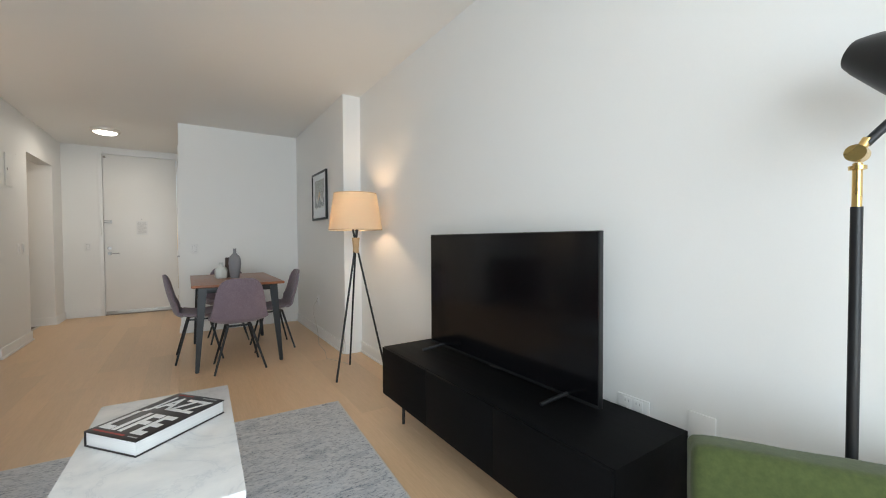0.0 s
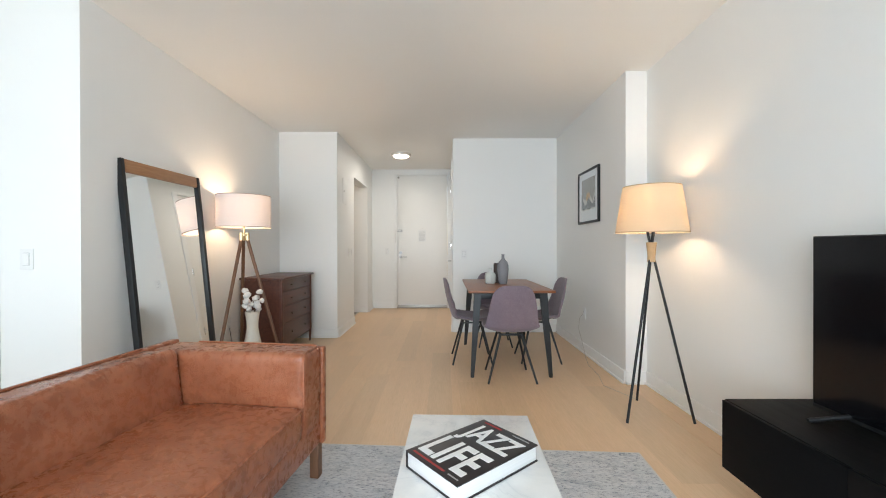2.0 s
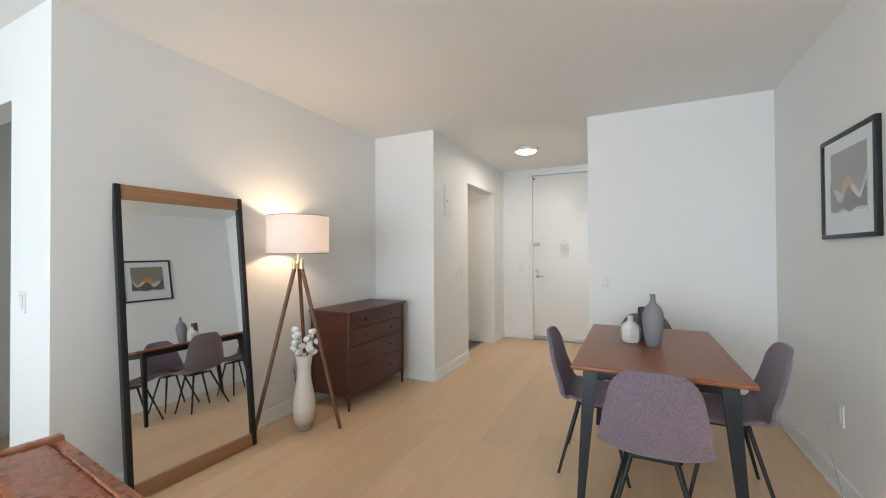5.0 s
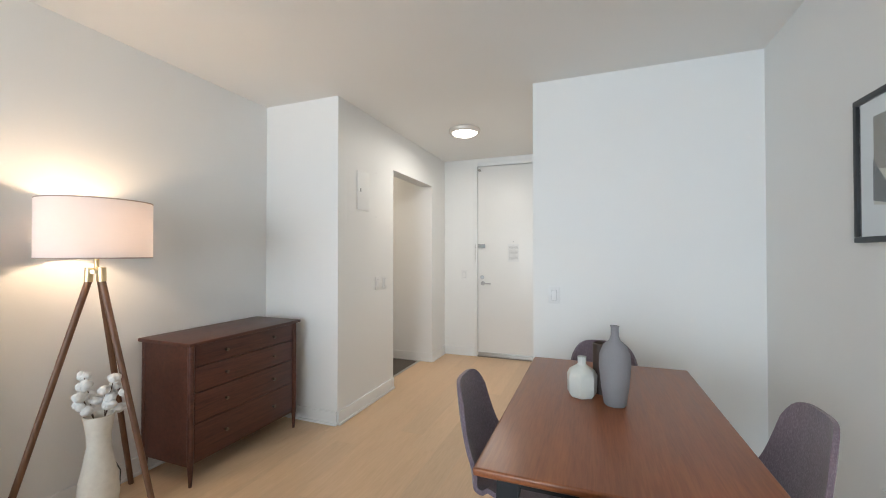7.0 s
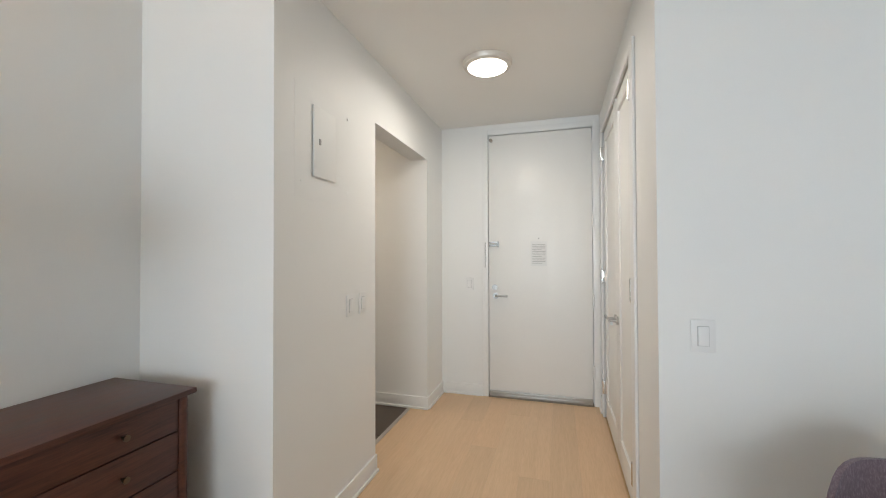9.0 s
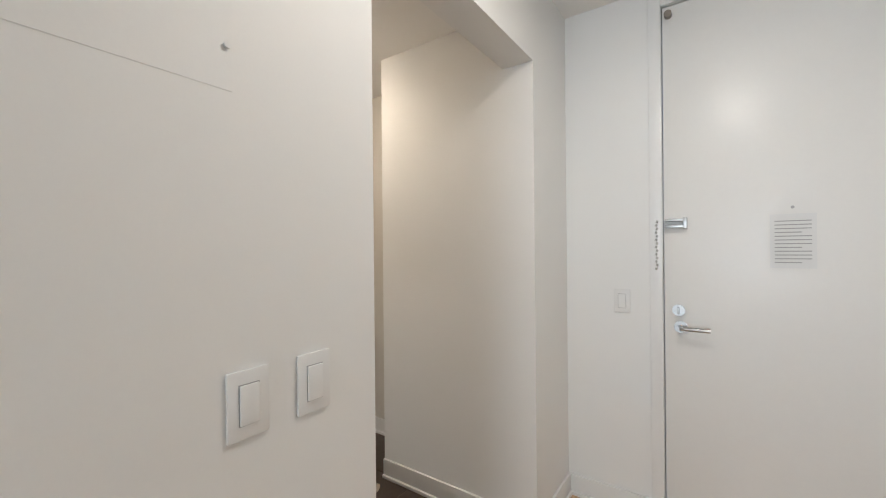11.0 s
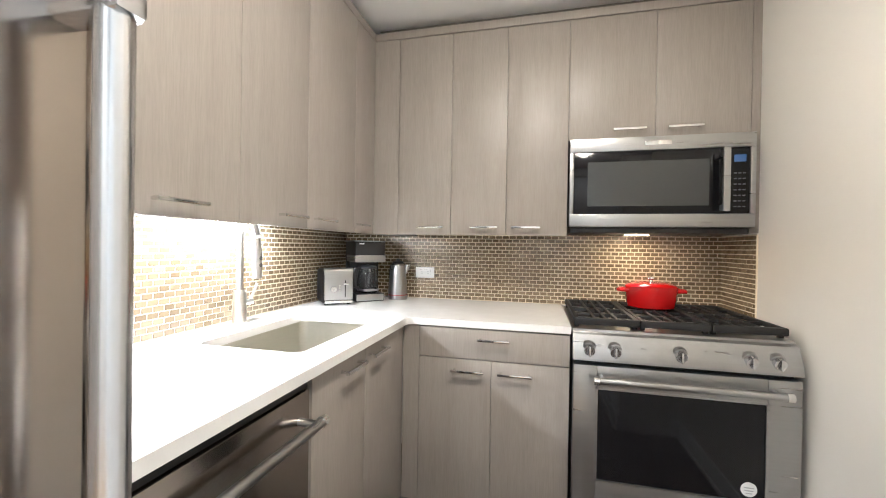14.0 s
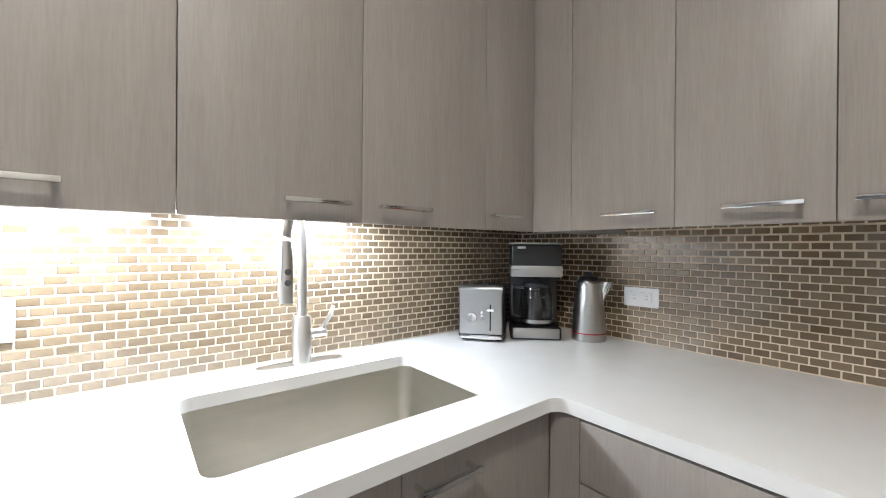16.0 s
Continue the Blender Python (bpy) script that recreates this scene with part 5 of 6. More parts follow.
for x0, x1 in ((-2.255, -1.545), (-2.79, -2.33)):
    ls = thing("under_cabinet_light", "slim glowing light strip below the wall cabinets", "light strip", (0, 0, 0), 0, "under cabinet lights")
    part("housing", box(x0, 6.45, 1.318, x1, 6.495, 1.331, 0.003), WHITEP, ls)
    part("lens", box(x0 + 0.004, 6.454, 1.308, x1 - 0.004, 6.491, 1.318, 0.003), LED, ls, "glowing lens")


def base_south(x0, x1, hx0, hx1):
    c = thing("base_cabinet", "grey wood-grain base cabinet with a bar pull", "cabinet", (0, 0, 0), 0, "kitchen base cabinets")
    part("body", box(x0 + 0.001, KS + 0.002, 0.102, x1 - 0.001, 6.966, 0.70), CABINET, c)
    part("plinth", box(x0, 6.85, 0.0, x1, 6.91, 0.100), PLINTH, c, "grey recessed plinth")
    dr = part("door", box(x0 + 0.0008, 6.968, 0.105, x1 - 0.0008, 6.988, 0.876, 0.0015), CABINET, c)
    pull(dr, (hx0, 6.988, 0.838), (hx1, 6.988, 0.838), (0, 1, 0))
    return c


base_south(-2.558, -2.221, -2.510, -2.372)
base_south(-2.953, -2.558, -2.715, -2.575)
c = thing("base_cabinet", "grey wood-grain base cabinet with a drawer over two doors", "cabinet", (0, 0, 0), 0, "kitchen base cabinets")
part("body", box(KW + 0.002, 7.064, 0.102, -2.972, 7.706, 0.880), CABINET, c)
part("plinth", box(-3.06, 6.93, 0.0, -3.02, 7.706, 0.100), PLINTH, c, "grey recessed plinth")
part("filler", box(-3.02, 6.990, 0.102, -2.952, 7.064, 0.880), CABINET, c)
dr = part("drawer", box(-2.970, 7.066, 0.748, -2.950, 7.704, 0.876, 0.0015), CABINET, c)
pull(dr, (-2.950, 7.328, 0.838), (-2.950, 7.463, 0.838), (1, 0, 0))
for y0, y1, h0, h1 in ((7.066, 7.3852, 7.215, 7.355), (7.3868, 7.704, 7.415, 7.555)):
    dr = part("door", box(-2.970, y0, 0.105, -2.950, y1, 0.744, 0.0015), CABINET, c)
    pull(dr, (-2.950, h0, 0.700), (-2.950, h1, 0.700), (1, 0, 0))

# worktop, an L with a hole for the sink and a rounded inner corner
SX0, SX1, SKY0, SKY1 = -2.868, -2.290, 6.535, 6.905
inner = [(-2.945 + 0.03 - 0.03 * math.cos(radians(90 * k / 6)), 7.012 + 0.03 - 0.03 * math.sin(radians(90 * k / 6))) for k in range(7)]
bm = join(slab([(KW + 0.002, KS + 0.002), (SX0, KS + 0.002), (SX0, 7.012)] + inner[::-1] + [(-2.945, 7.708), (KW + 0.002, 7.708)], 0.884, 0.914, 0.0),
          box(SX0, KS + 0.002, 0.884, SX1, SKY0, 0.914), box(SX0, SKY1, 0.884, SX1, 7.012, 0.914), box(SX1, KS + 0.002, 0.884, -1.50, 7.012, 0.914))
bmesh.ops.remove_doubles(bm, verts=bm.verts, dist=0.0004)
whole("worktop", bm, QUARTZ, "L-shaped white quartz kitchen worktop", "countertop")
# rounded corners of the sink cutout
for sx, sy, a in ((SX0, SKY0, 180), (SX1, SKY0, 270), (SX1, SKY1, 0), (SX0, SKY1, 90)):
    r = 0.03
    cx, cy = (sx + r if sx == SX0 else sx - r), (sy + r if sy == SKY0 else sy - r)
    arc = [(cx + r * math.cos(radians(a + 90 * k / 5)), cy + r * math.sin(radians(a + 90 * k / 5))) for k in range(6)]
    part("corner_fillet", slab([(sx, sy)] + arc[::-1], 0.8842, 0.9138), QUARTZ, bpy.data.objects["worktop"])

s = thing("kitchen_sink", "undermounted stainless steel kitchen sink", "sink", ((SX0 + SX1) / 2, (SKY0 + SKY1) / 2, 0))
W, D = SX1 - SX0 + 0.012, SKY1 - SKY0 + 0.012
rings = [(W + 0.03, D + 0.03, 0.04, 0.8838), (W, D, 0.035, 0.8838), (W, D, 0.035, 0.87), (W - 0.012, D - 0.012, 0.034, 0.70), (W - 0.05, D - 0.05, 0.03, 0.682), (0.12, 0.12, 0.055, 0.676)]
bm = bmesh.new()
rv = [[bm.verts.new((x, y, z)) for x, y in rounded(w, h, r, 6)] for w, h, r, z in rings]
for a, b_ in zip(rv, rv[1:]):
    for i in range(len(a)):
        j = (i + 1) % len(a)
        bm.faces.new((a[i], a[j], b_[j], b_[i]))
bm.faces.new(rv[-1])
part("basin", bm, SINKSTEEL, s)
part("drain", lathe([(0, 0.6765), (0.030, 0.6765), (0.040, 0.680), (0.043, 0.678), (0.043, 0.6765)], 28), CHROME, s, "round steel drain")

f = thing("kitchen_faucet", "brushed steel pull-down kitchen faucet beside the sink", "faucet", (-2.585, 6.438, 0.914))
FST = surface("faucet_steel", (0.72, 0.70, 0.67), 0.30, 1.0, var=0.04, relief=0.02)
part("deck_plate", slab(rounded(0.235, 0.055, 0.027, 8), 0.0002, 0.007, 0.002), FST, f)
part("body", lathe([(0, 0.007), (0.027, 0.007), (0.026, 0.012), (0.025, 0.128), (0.022, 0.134), (0, 0.134)], 32), FST, f)
arc = [(0.0, 0.0, 0.13), (0.0, 0.0, 0.25), (0.0, 0.0, 0.32)] + [(0.045 * (1 - math.cos(a)), 0.075 * (1 - math.cos(a)), 0.32 + 0.082 * math.sin(a)) for a in [math.pi * k / 12 for k in range(1, 12)]]
part("neck", tube(arc, 0.0135, 16), FST, f)
hx, hy = 0.09, 0.15
sp = part("spray_head", tube([(hx - 0.001, hy - 0.006, 0.335), (hx, hy, 0.30), (hx, hy, 0.27), (hx, hy, 0.215), (hx, hy, 0.192)], [0.0145, 0.0165, 0.0175, 0.0175, 0.0165], 18), FST, f, "pull-down spray head")
for z in (0.265, 0.24):
    part("button", rod((hx, hy + 0.012, z), (hx, hy + 0.0195, z), 0.0075, n=14), surface("button_grey", (0.16, 0.16, 0.17), 0.3, 0.6), sp)
part("lever", join(rod((-0.022, 0, 0.082), (-0.068, 0.0, 0.082), 0.013, 0.012, 18), tube([(-0.058, 0, 0.09), (-0.075, 0.004, 0.12), (-0.088, 0.008, 0.155)], 0.006, 10)), FST, f, "side lever")

# dishwasher
d = thing("dishwasher", "built-in dark stainless dishwasher with a bar handle", "dishwasher", (0, 0, 0))
part("door", box(-2.217, 6.94, 0.10, -1.620, 6.984, 0.845, 0.004), FRIDGESTEEL, d)
part("control_edge", box(-2.217, 6.90, 0.848, -1.620, 6.978, 0.872, 0.003), BLACKP, d)
part("kick_plate", box(-2.217, 6.86, 0.0, -1.620, 6.92, 0.098, 0.003), BLACKP, d)
hb = part("handle", join(rod((-2.185, 7.040, 0.775), (-1.655, 7.040, 0.775), 0.0125, n=18), rod((-2.17, 6.984, 0.775), (-2.17, 7.04, 0.775), 0.010, n=12), rod((-1.67, 6.984, 0.775), (-1.67, 7.04, 0.775), 0.010, n=12)), STEEL, d, "round steel bar handle")
for x in (-2.190, -1.650):
    part("end_cap", rod((x - 0.008, 7.040, 0.775), (x + 0.008, 7.040, 0.775), 0.015, n=18), CHROME, hb)
whole("base_filler", box(-1.617, 6.38, 0.0, -1.503, 6.984, 0.882), CABINET, "grey filler panel between dishwasher and refrigerator", "cabinet")

# refrigerator
r = thing("refrigerator", "stainless steel refrigerator with long bar handles", "refrigerator", (0, 0, 0))
RX0, RX1 = -1.510, -0.850
HX = -1.488
part("body", box(-1.476, 6.39, 0.03, RX1 - 0.026, 7.172, 1.79, 0.006), surface("fridge_side", (0.15, 0.15, 0.155), 0.42, 0.3), r, "dark grey cabinet side")
dd = part("door", box(RX0, 7.187, 0.66, RX1, 7.245, 1.785, 0.010, 3), FRIDGESTEEL, r, "upper stainless door")
EDGE = surface("satin_edge", (0.33, 0.345, 0.36), 0.38, 0.5, var=0.03)
part("door_edge", box(RX1 - 0.004, 7.200, 0.672, RX1 + 0.0012, 7.236, 1.774, 0.0005), EDGE, dd, "pale grey door edge")
part("gasket", box(RX0 + 0.01, 7.172, 0.05, RX1 - 0.014, 7.192, 1.78), surface("gasket_grey", (0.22, 0.21, 0.23), 0.6), r)
hh = part("handle", join(rod((HX, 7.290, 0.82), (HX, 7.290, 1.410), 0.0118, n=20), box(HX - 0.011, 7.242, 1.383, HX + 0.011, 7.306, 1.408, 0.004), box(HX - 0.011, 7.242, 0.825, HX + 0.011, 7.306, 0.850, 0.004)), BARSTEEL, dd, "long steel bar handle")
for z in (0.826, 1.402):
    part("end_cap", rod((HX, 7.290, z - 0.016), (HX, 7.290, z + 0.016), 0.0155, n=20), CHROME, hh)
d2 = part("freezer_drawer", box(RX0, 7.187, 0.06, RX1, 7.245, 0.652, 0.010, 3), FRIDGESTEEL, r, "lower stainless drawer")
part("handle", join(rod((RX0 + 0.06, 7.322, 0.58), (RX1 - 0.06, 7.322, 0.58), 0.0125, n=20), rod((RX0 + 0.09, 7.244, 0.58), (RX0 + 0.09, 7.322, 0.58), 0.010, n=12), rod((RX1 - 0.09, 7.244, 0.58), (RX1 - 0.09, 7.322, 0.58), 0.010, n=12)), STEEL, d2, "steel bar handle")
for x in (-1.42, RX1 - 0.06):
    for y in (6.46, 7.12):
        part("foot", rod((x, y, 0), (x, y, 0.035), 0.02, n=12), BLACKP, r)

# range
g = thing("gas_range", "stainless steel slide-in gas range with five knobs", "stove", (0, 0, 0))
GY0, GY1 = 7.712, 8.470
part("body", box(KW + 0.03, GY0 + 0.004, 0.06, -2.935, GY1 - 0.004, 0.90), BLACKP, g)
bm = slab([(-2.935, 0.795), (-2.880, 0.800), (-2.885, 0.835), (-2.915, 0.895), (-2.945, 0.905), (-2.945, 0.80)], 0, GY1 - GY0)
part("control_panel", moved(bm, Matrix(((1, 0, 0, 0), (0, 0, 1, GY0), (0, 1, 0, 0), (0, 0, 0, 1)))), STEEL, g)
part("cooktop", box(KW + 0.03, GY0, 0.892, -2.935, GY1, 0.912, 0.004), STEEL, g)
od = part("oven_door", box(-2.930, GY0 + 0.088, 0.695, -2.885, GY1 - 0.105, 0.782, 0.004), STEEL, g)
for y0, y1 in ((GY0 + 0.002, GY0 + 0.088), (GY1 - 0.105, GY1 - 0.002)):
    part("door_stile", box(-2.930, y0, 0.250, -2.885, y1, 0.782, 0.004), STEEL, od)
part("door_rail", box(-2.930, GY0 + 0.088, 0.250, -2.885, GY1 - 0.105, 0.342, 0.004), STEEL, od)
part("window", box(-2.925, GY0 + 0.088, 0.342, -2.889, GY1 - 0.105, 0.695), OVENGLASS, od, "dark oven window")
part("inner_rim", join(box(-2.9, GY0 + 0.082, 0.338, -2.8835, GY0 + 0.092, 0.70), box(-2.9, GY1 - 0.109, 0.338, -2.8835, GY1 - 0.099, 0.70), box(-2.9, GY0 + 0.082, 0.692, -2.8835, GY1 - 0.099, 0.70), box(-2.9, GY0 + 0.082, 0.336, -2.8835, GY1 - 0.099, 0.344)), STEEL, od)
part("sticker", rod((-2.8885, 8.313, 0.385), (-2.8880, 8.313, 0.385), 0.026, n=28), PAPER, od, "round white sticker")
part("sticker_print", join(box(-2.8882, 8.297, 0.389, -2.8872, 8.329, 0.393), box(-2.8882, 8.299, 0.379, -2.8872, 8.327, 0.383), box(-2.8882, 8.303, 0.370, -2.8872, 8.323, 0.373)), GREYINK, od)
part("badge", box(-2.886, 8.035, 0.268, -2.881, 8.145, 0.292, 0.002), CHROME, od, "chrome name badge")
part("badge_bar", box(-2.8812, 8.045, 0.276, -2.8802, 8.135, 0.284), GREYINK, od)


def range_handle(parent, z, x=-2.885):
    h = part("handle", join(rod((x + 0.055, GY0 + 0.085, z), (x + 0.055, GY1 - 0.075, z), 0.0125, n=18), rod((x, GY0 + 0.10, z), (x + 0.055, GY0 + 0.10, z), 0.010, n=12), rod((x, GY1 - 0.09, z), (x + 0.055, GY1 - 0.09, z), 0.010, n=12)), STEEL, parent, "round steel bar handle")
    for y in (GY0 + 0.08, GY1 - 0.07):
        part("end_cap", rod((x + 0.055, y - 0.01, z), (x + 0.055, y + 0.01, z), 0.0155, n=18), CHROME, h)


range_handle(od, 0.742)
dw = part("storage_drawer", box(-2.930, GY0 + 0.002, 0.050, -2.885, GY1 - 0.002, 0.235, 0.004), STEEL, g)
range_handle(dw, 0.172)
for x in (-3.5, -2.98):
    for y in (GY0 + 0.05, GY1 - 0.05):
        part("foot", rod((x, y, 0), (x, y, 0.062), 0.02, n=12), BLACKP, g)
for y in (7.771, 7.864, 8.088, 8.311, 8.395):
    k = part("knob", join(rod((-2.905, y, 0.848), (-2.872, y, 0.838), 0.021, 0.019, 26), box(-2.878, y - 0.004, 0.820, -2.862, y + 0.004, 0.858, 0.002)), BARSTEEL, g, "round polished steel knob")
    part("bezel_ring", rod((-2.908, y, 0.849), (-2.893, y, 0.844), 0.027, 0.025, 26), STEEL, k)
for i in range(3):
    y0, y1 = GY0 + 0.008 + i * 0.248, GY0 + 0.008 + (i + 1) * 0.248 - 0.004
    bars = [box(KW + 0.06, y0, 0.935, -2.955, y0 + 0.018, 0.953, 0.004), box(KW + 0.06, y1 - 0.018, 0.935, -2.955, y1, 0.953, 0.004), box(-2.975, y0, 0.925, -2.952, y1, 0.953, 0.005), box(KW + 0.055, y0, 0.925, KW + 0.075, y1, 0.953, 0.005)]
    bars += [box(KW + 0.06, y0 + q * (y1 - y0) - 0.006, 0.937, -2.955, y0 + q * (y1 - y0) + 0.006, 0.952, 0.003) for q in (0.33, 0.5, 0.67)]
    bars += [box(x - 0.007, y0, 0.935, x + 0.007, y1, 0.951, 0.003) for x in (-3.40, -3.25, -3.10)]
    bars += [box(x - 0.008, y - 0.008, 0.9125, x + 0.008, y + 0.008, 0.936) for x in (-3.50, -2.985) for y in (y0 + 0.012, y1 - 0.012)]
    part("grate", join(*bars), IRON, g, "black cast iron grate")
for x, y in ((-3.40, 7.84), (-3.12, 7.84), (-3.26, 8.09), (-3.40, 8.34), (-3.12, 8.34)):
    part("burner", lathe([(0, 0.9125), (0.05, 0.9125), (0.048, 0.922), (0.034, 0.924), (0.034, 0.931), (0, 0.932)], 28, (x, y, 0)), IRON, g)

p = thing("dutch_oven", "glossy red enamelled casserole with lid on the stove", "pot", (-3.365, 8.105, 0.9535))
part("pot", lathe([(0, 0), (0.095, 0), (0.104, 0.006), (0.112, 0.05), (0.115, 0.098), (0.112, 0.098), (0.108, 0.05), (0, 0.01)], 48), RED, p)
for sy in (-1, 1):
    part("loop_handle", tube([(-0.04, sy * 0.105, 0.082), (-0.036, sy * 0.14, 0.083), (0.0, sy * 0.152, 0.083), (0.036, sy * 0.14, 0.083), (0.04, sy * 0.105, 0.082)], 0.009, 10), RED, p)
li = part("lid", lathe([(0.116, 0.098), (0.117, 0.104), (0.112, 0.110), (0.085, 0.118), (0.045, 0.123), (0, 0.125)], 48), RED, p)
part("lid_knob", lathe([(0, 0.125), (0.010, 0.125), (0.008, 0.133), (0.019, 0.139), (0.018, 0.147), (0, 0.150)], 24), CHROME, li, "metal lid knob")

# microwave over the range
KEYINK = surface("key_print", (0.13, 0.13, 0.135), 0.6)
m = thing("microwave", "stainless over-range microwave with a dark glass door", "microwave", (0, 0, 0))
part("housing", box(KW + 0.002, 7.712, 1.330, -3.238, 8.462, 1.740, 0.003), BLACKP, m)
part("face", join(box(-3.238, 7.710, 1.678, -3.205, 8.464, 1.740, 0.004), box(-3.238, 7.710, 1.334, -3.205, 8.464, 1.392, 0.004), box(-3.238, 7.710, 1.392, -3.205, 7.728, 1.678, 0.003), box(-3.238, 8.444, 1.392, -3.205, 8.464, 1.678, 0.003)), STEEL, m, "brushed steel face")
mg = part("door_glass", box(-3.236, 7.729, 1.393, -3.211, 8.365, 1.677, 0.002), OVENGLASS, m, "black glass door")
part("window", box(-3.2115, 7.79, 1.428, -3.2095, 8.29, 1.632), MWGLASS, mg, "grey mesh window")
part("control_strip", box(-3.236, 8.368, 1.393, -3.211, 8.443, 1.677, 0.002), OVENGLASS, m, "black control strip")
part("clock_display", box(-3.2112, 8.383, 1.615, -3.2100, 8.428, 1.645), DISPLAY, m, "pale blue lit display")
part("keypad", join(*[box(-3.2112, 8.383 + 0.0165 * i, 1.42 + 0.024 * j, -3.2102, 8.394 + 0.0165 * i, 1.425 + 0.024 * j) for i in range(3) for j in range(7)]), KEYINK, m)
part("handle", join(box(-3.178, 8.326, 1.400, -3.160, 8.352, 1.668, 0.004), box(-3.211, 8.330, 1.405, -3.165, 8.348, 1.43, 0.003), box(-3.211, 8.330, 1.638, -3.165, 8.348, 1.663, 0.003)), STEEL, m, "upright steel handle")
part("badge", box(-3.206, 8.030, 1.700, -3.201, 8.140, 1.720, 0.002), CHROME, m)
part("underside", join(box(KW + 0.03, 7.72, 1.306, -3.24, 8.454, 1.330, 0.004)), BLACKP, m)
part("hood_lamp", box(-3.45, 8.00, 1.302, -3.39, 8.10, 1.3065), glowing("hood_lens", (1.0, 0.75, 0.45), 6), m)

# small appliances in the corner
a = thing("toaster", "two-slot toaster with black sides and a steel front", "toaster", (-3.215, 6.500, 0.9145), -40)
# its front looks along local +x turned towards the room
a.matrix_basis = pose(-3.235, 6.490, 0.9145, 0, 0, 40)
part("body", box(-0.145, -0.080, 0.004, 0.095, 0.080, 0.185, 0.022, 4), BLACKP, a)
part("front_panel", box(0.094, -0.074, 0.026, 0.104, 0.074, 0.182, 0.005, 3), STEEL, a, "brushed steel front")
part("front_edge", rod((0.086, -0.074, 0.178), (0.086, 0.074, 0.178), 0.018, n=20), STEEL, a, "rounded steel edge")
part("crumb_tray", box(0.088, -0.072, 0.010, 0.107, 0.072, 0.024, 0.003), CHROME, a, "bright steel crumb tray")
part("dial", join(rod((0.104, -0.028, 0.085), (0.120, -0.028, 0.085), 0.017, 0.015, 24), box(0.119, -0.030, 0.080, 0.123, -0.026, 0.100, 0.001)), CHROME, a, "round chrome dial")
part("lever_slot", box(0.1035, 0.031, 0.04, 0.1048, 0.036, 0.13), BLACKP, a)
part("lever", box(0.104, 0.020, 0.108, 0.122, 0.047, 0.116, 0.003), CHROME, a)
part("buttons", join(*[rod((0.104, 0.004, 0.078 + 0.012 * i), (0.107, 0.004, 0.078 + 0.012 * i), 0.004, n=10) for i in range(3)]), CHROME, a)
for y in (-0.028, 0.028):
    part("slot", box(-0.115, y - 0.012, 0.1845, 0.070, y + 0.012, 0.1865), IRON, a)
part("slot_rim", join(*[rod((-0.115, y, 0.187), (0.07, y, 0.187), 0.0022, n=6) for y in (-0.042, -0.014, 0.014, 0.042)]), CHROME, a)
for x, y in ((-0.12, -0.06), (-0.12, 0.06), (0.07, -0.06), (0.07, 0.06)):
    part("foot", rod((x, y, 0), (x, y, 0.006), 0.010, n=10), BLACKP, a)

a = thing("coffee_maker", "black drip coffee maker with steel bands and glass carafe", "coffee maker", (-3.405, 6.585, 0.9145), 0)
a.matrix_basis = pose(-3.405, 6.585, 0.9145, 0, 0, 44)
part("base", box(-0.09, -0.088, 0.0, 0.102, 0.088, 0.045, 0.010, 3), BLACKP, a)
part("base_band", box(0.098, -0.080, 0.006, 0.106, 0.080, 0.042, 0.004), STEEL, a, "steel front band")
part("tower", box(-0.09, -0.088, 0.045, -0.005, 0.088, 0.265, 0.006), BLACKP, a)
part("head", box(-0.09, -0.088, 0.255, 0.100, 0.088, 0.338, 0.008, 3), BLACKP, a)
part("band", box(-0.06, -0.090, 0.222, 0.104, 0.090, 0.262, 0.006), STEEL, a, "steel brew band")
part("top_lid", box(-0.09, -0.092, 0.338, 0.102, 0.092, 0.344, 0.002), STEEL, a)
part("maker_mark", box(0.1005, -0.066, 0.322, 0.1015, -0.038, 0.330), PAPER, a)
cf = part("carafe", lathe([(0.0, 0.048), (0.052, 0.048), (0.058, 0.06), (0.060, 0.11), (0.054, 0.155), (0.046, 0.185), (0.0435, 0.185), (0.051, 0.155), (0.057, 0.11), (0.055, 0.062), (0, 0.052)], 32, (0.045, 0.005, 0)), CARAFE, a, "clear glass carafe")
part("carafe_lid", lathe([(0, 0.185), (0.048, 0.185), (0.048, 0.198), (0, 0.205)], 28, (0.045, 0.005, 0)), BLACKP, cf)
part("carafe_handle", tube([(0.06, -0.045, 0.185), (0.075, -0.082, 0.185), (0.080, -0.086, 0.15), (0.075, -0.082, 0.085), (0.065, -0.055, 0.075)], 0.009, 10), BLACKP, cf)
part("carafe_band", lathe([(0.0595, 0.058), (0.0615, 0.058), (0.0625, 0.070), (0.0605, 0.070), (0.0595, 0.058)], 32, (0.045, 0.005, 0)), STEEL, cf)

a = thing("electric_kettle", "brushed steel electric kettle with a red base line", "kettle", (-3.490, 6.765, 0.9145), 0)
a.matrix_basis = pose(-3.495, 6.760, 0.9145, 0, 0, 50)
part("body", lathe([(0, 0.0), (0.056, 0.0), (0.058, 0.006), (0.057, 0.030), (0.053, 0.10), (0.045, 0.175), (0.041, 0.205), (0.037, 0.212), (0, 0.215)], 40), STEEL, a)
part("base_line", lathe([(0.0573, 0.026), (0.0585, 0.026), (0.0582, 0.030), (0.0570, 0.030), (0.0573, 0.026)], 40), REDINK, a, "thin red line")
part("lid", lathe([(0, 0.212), (0.036, 0.212), (0.030, 0.224), (0.012, 0.230), (0.010, 0.240), (0, 0.241)], 32), BLACKP, a, "black lid")
sp = bmesh.new()
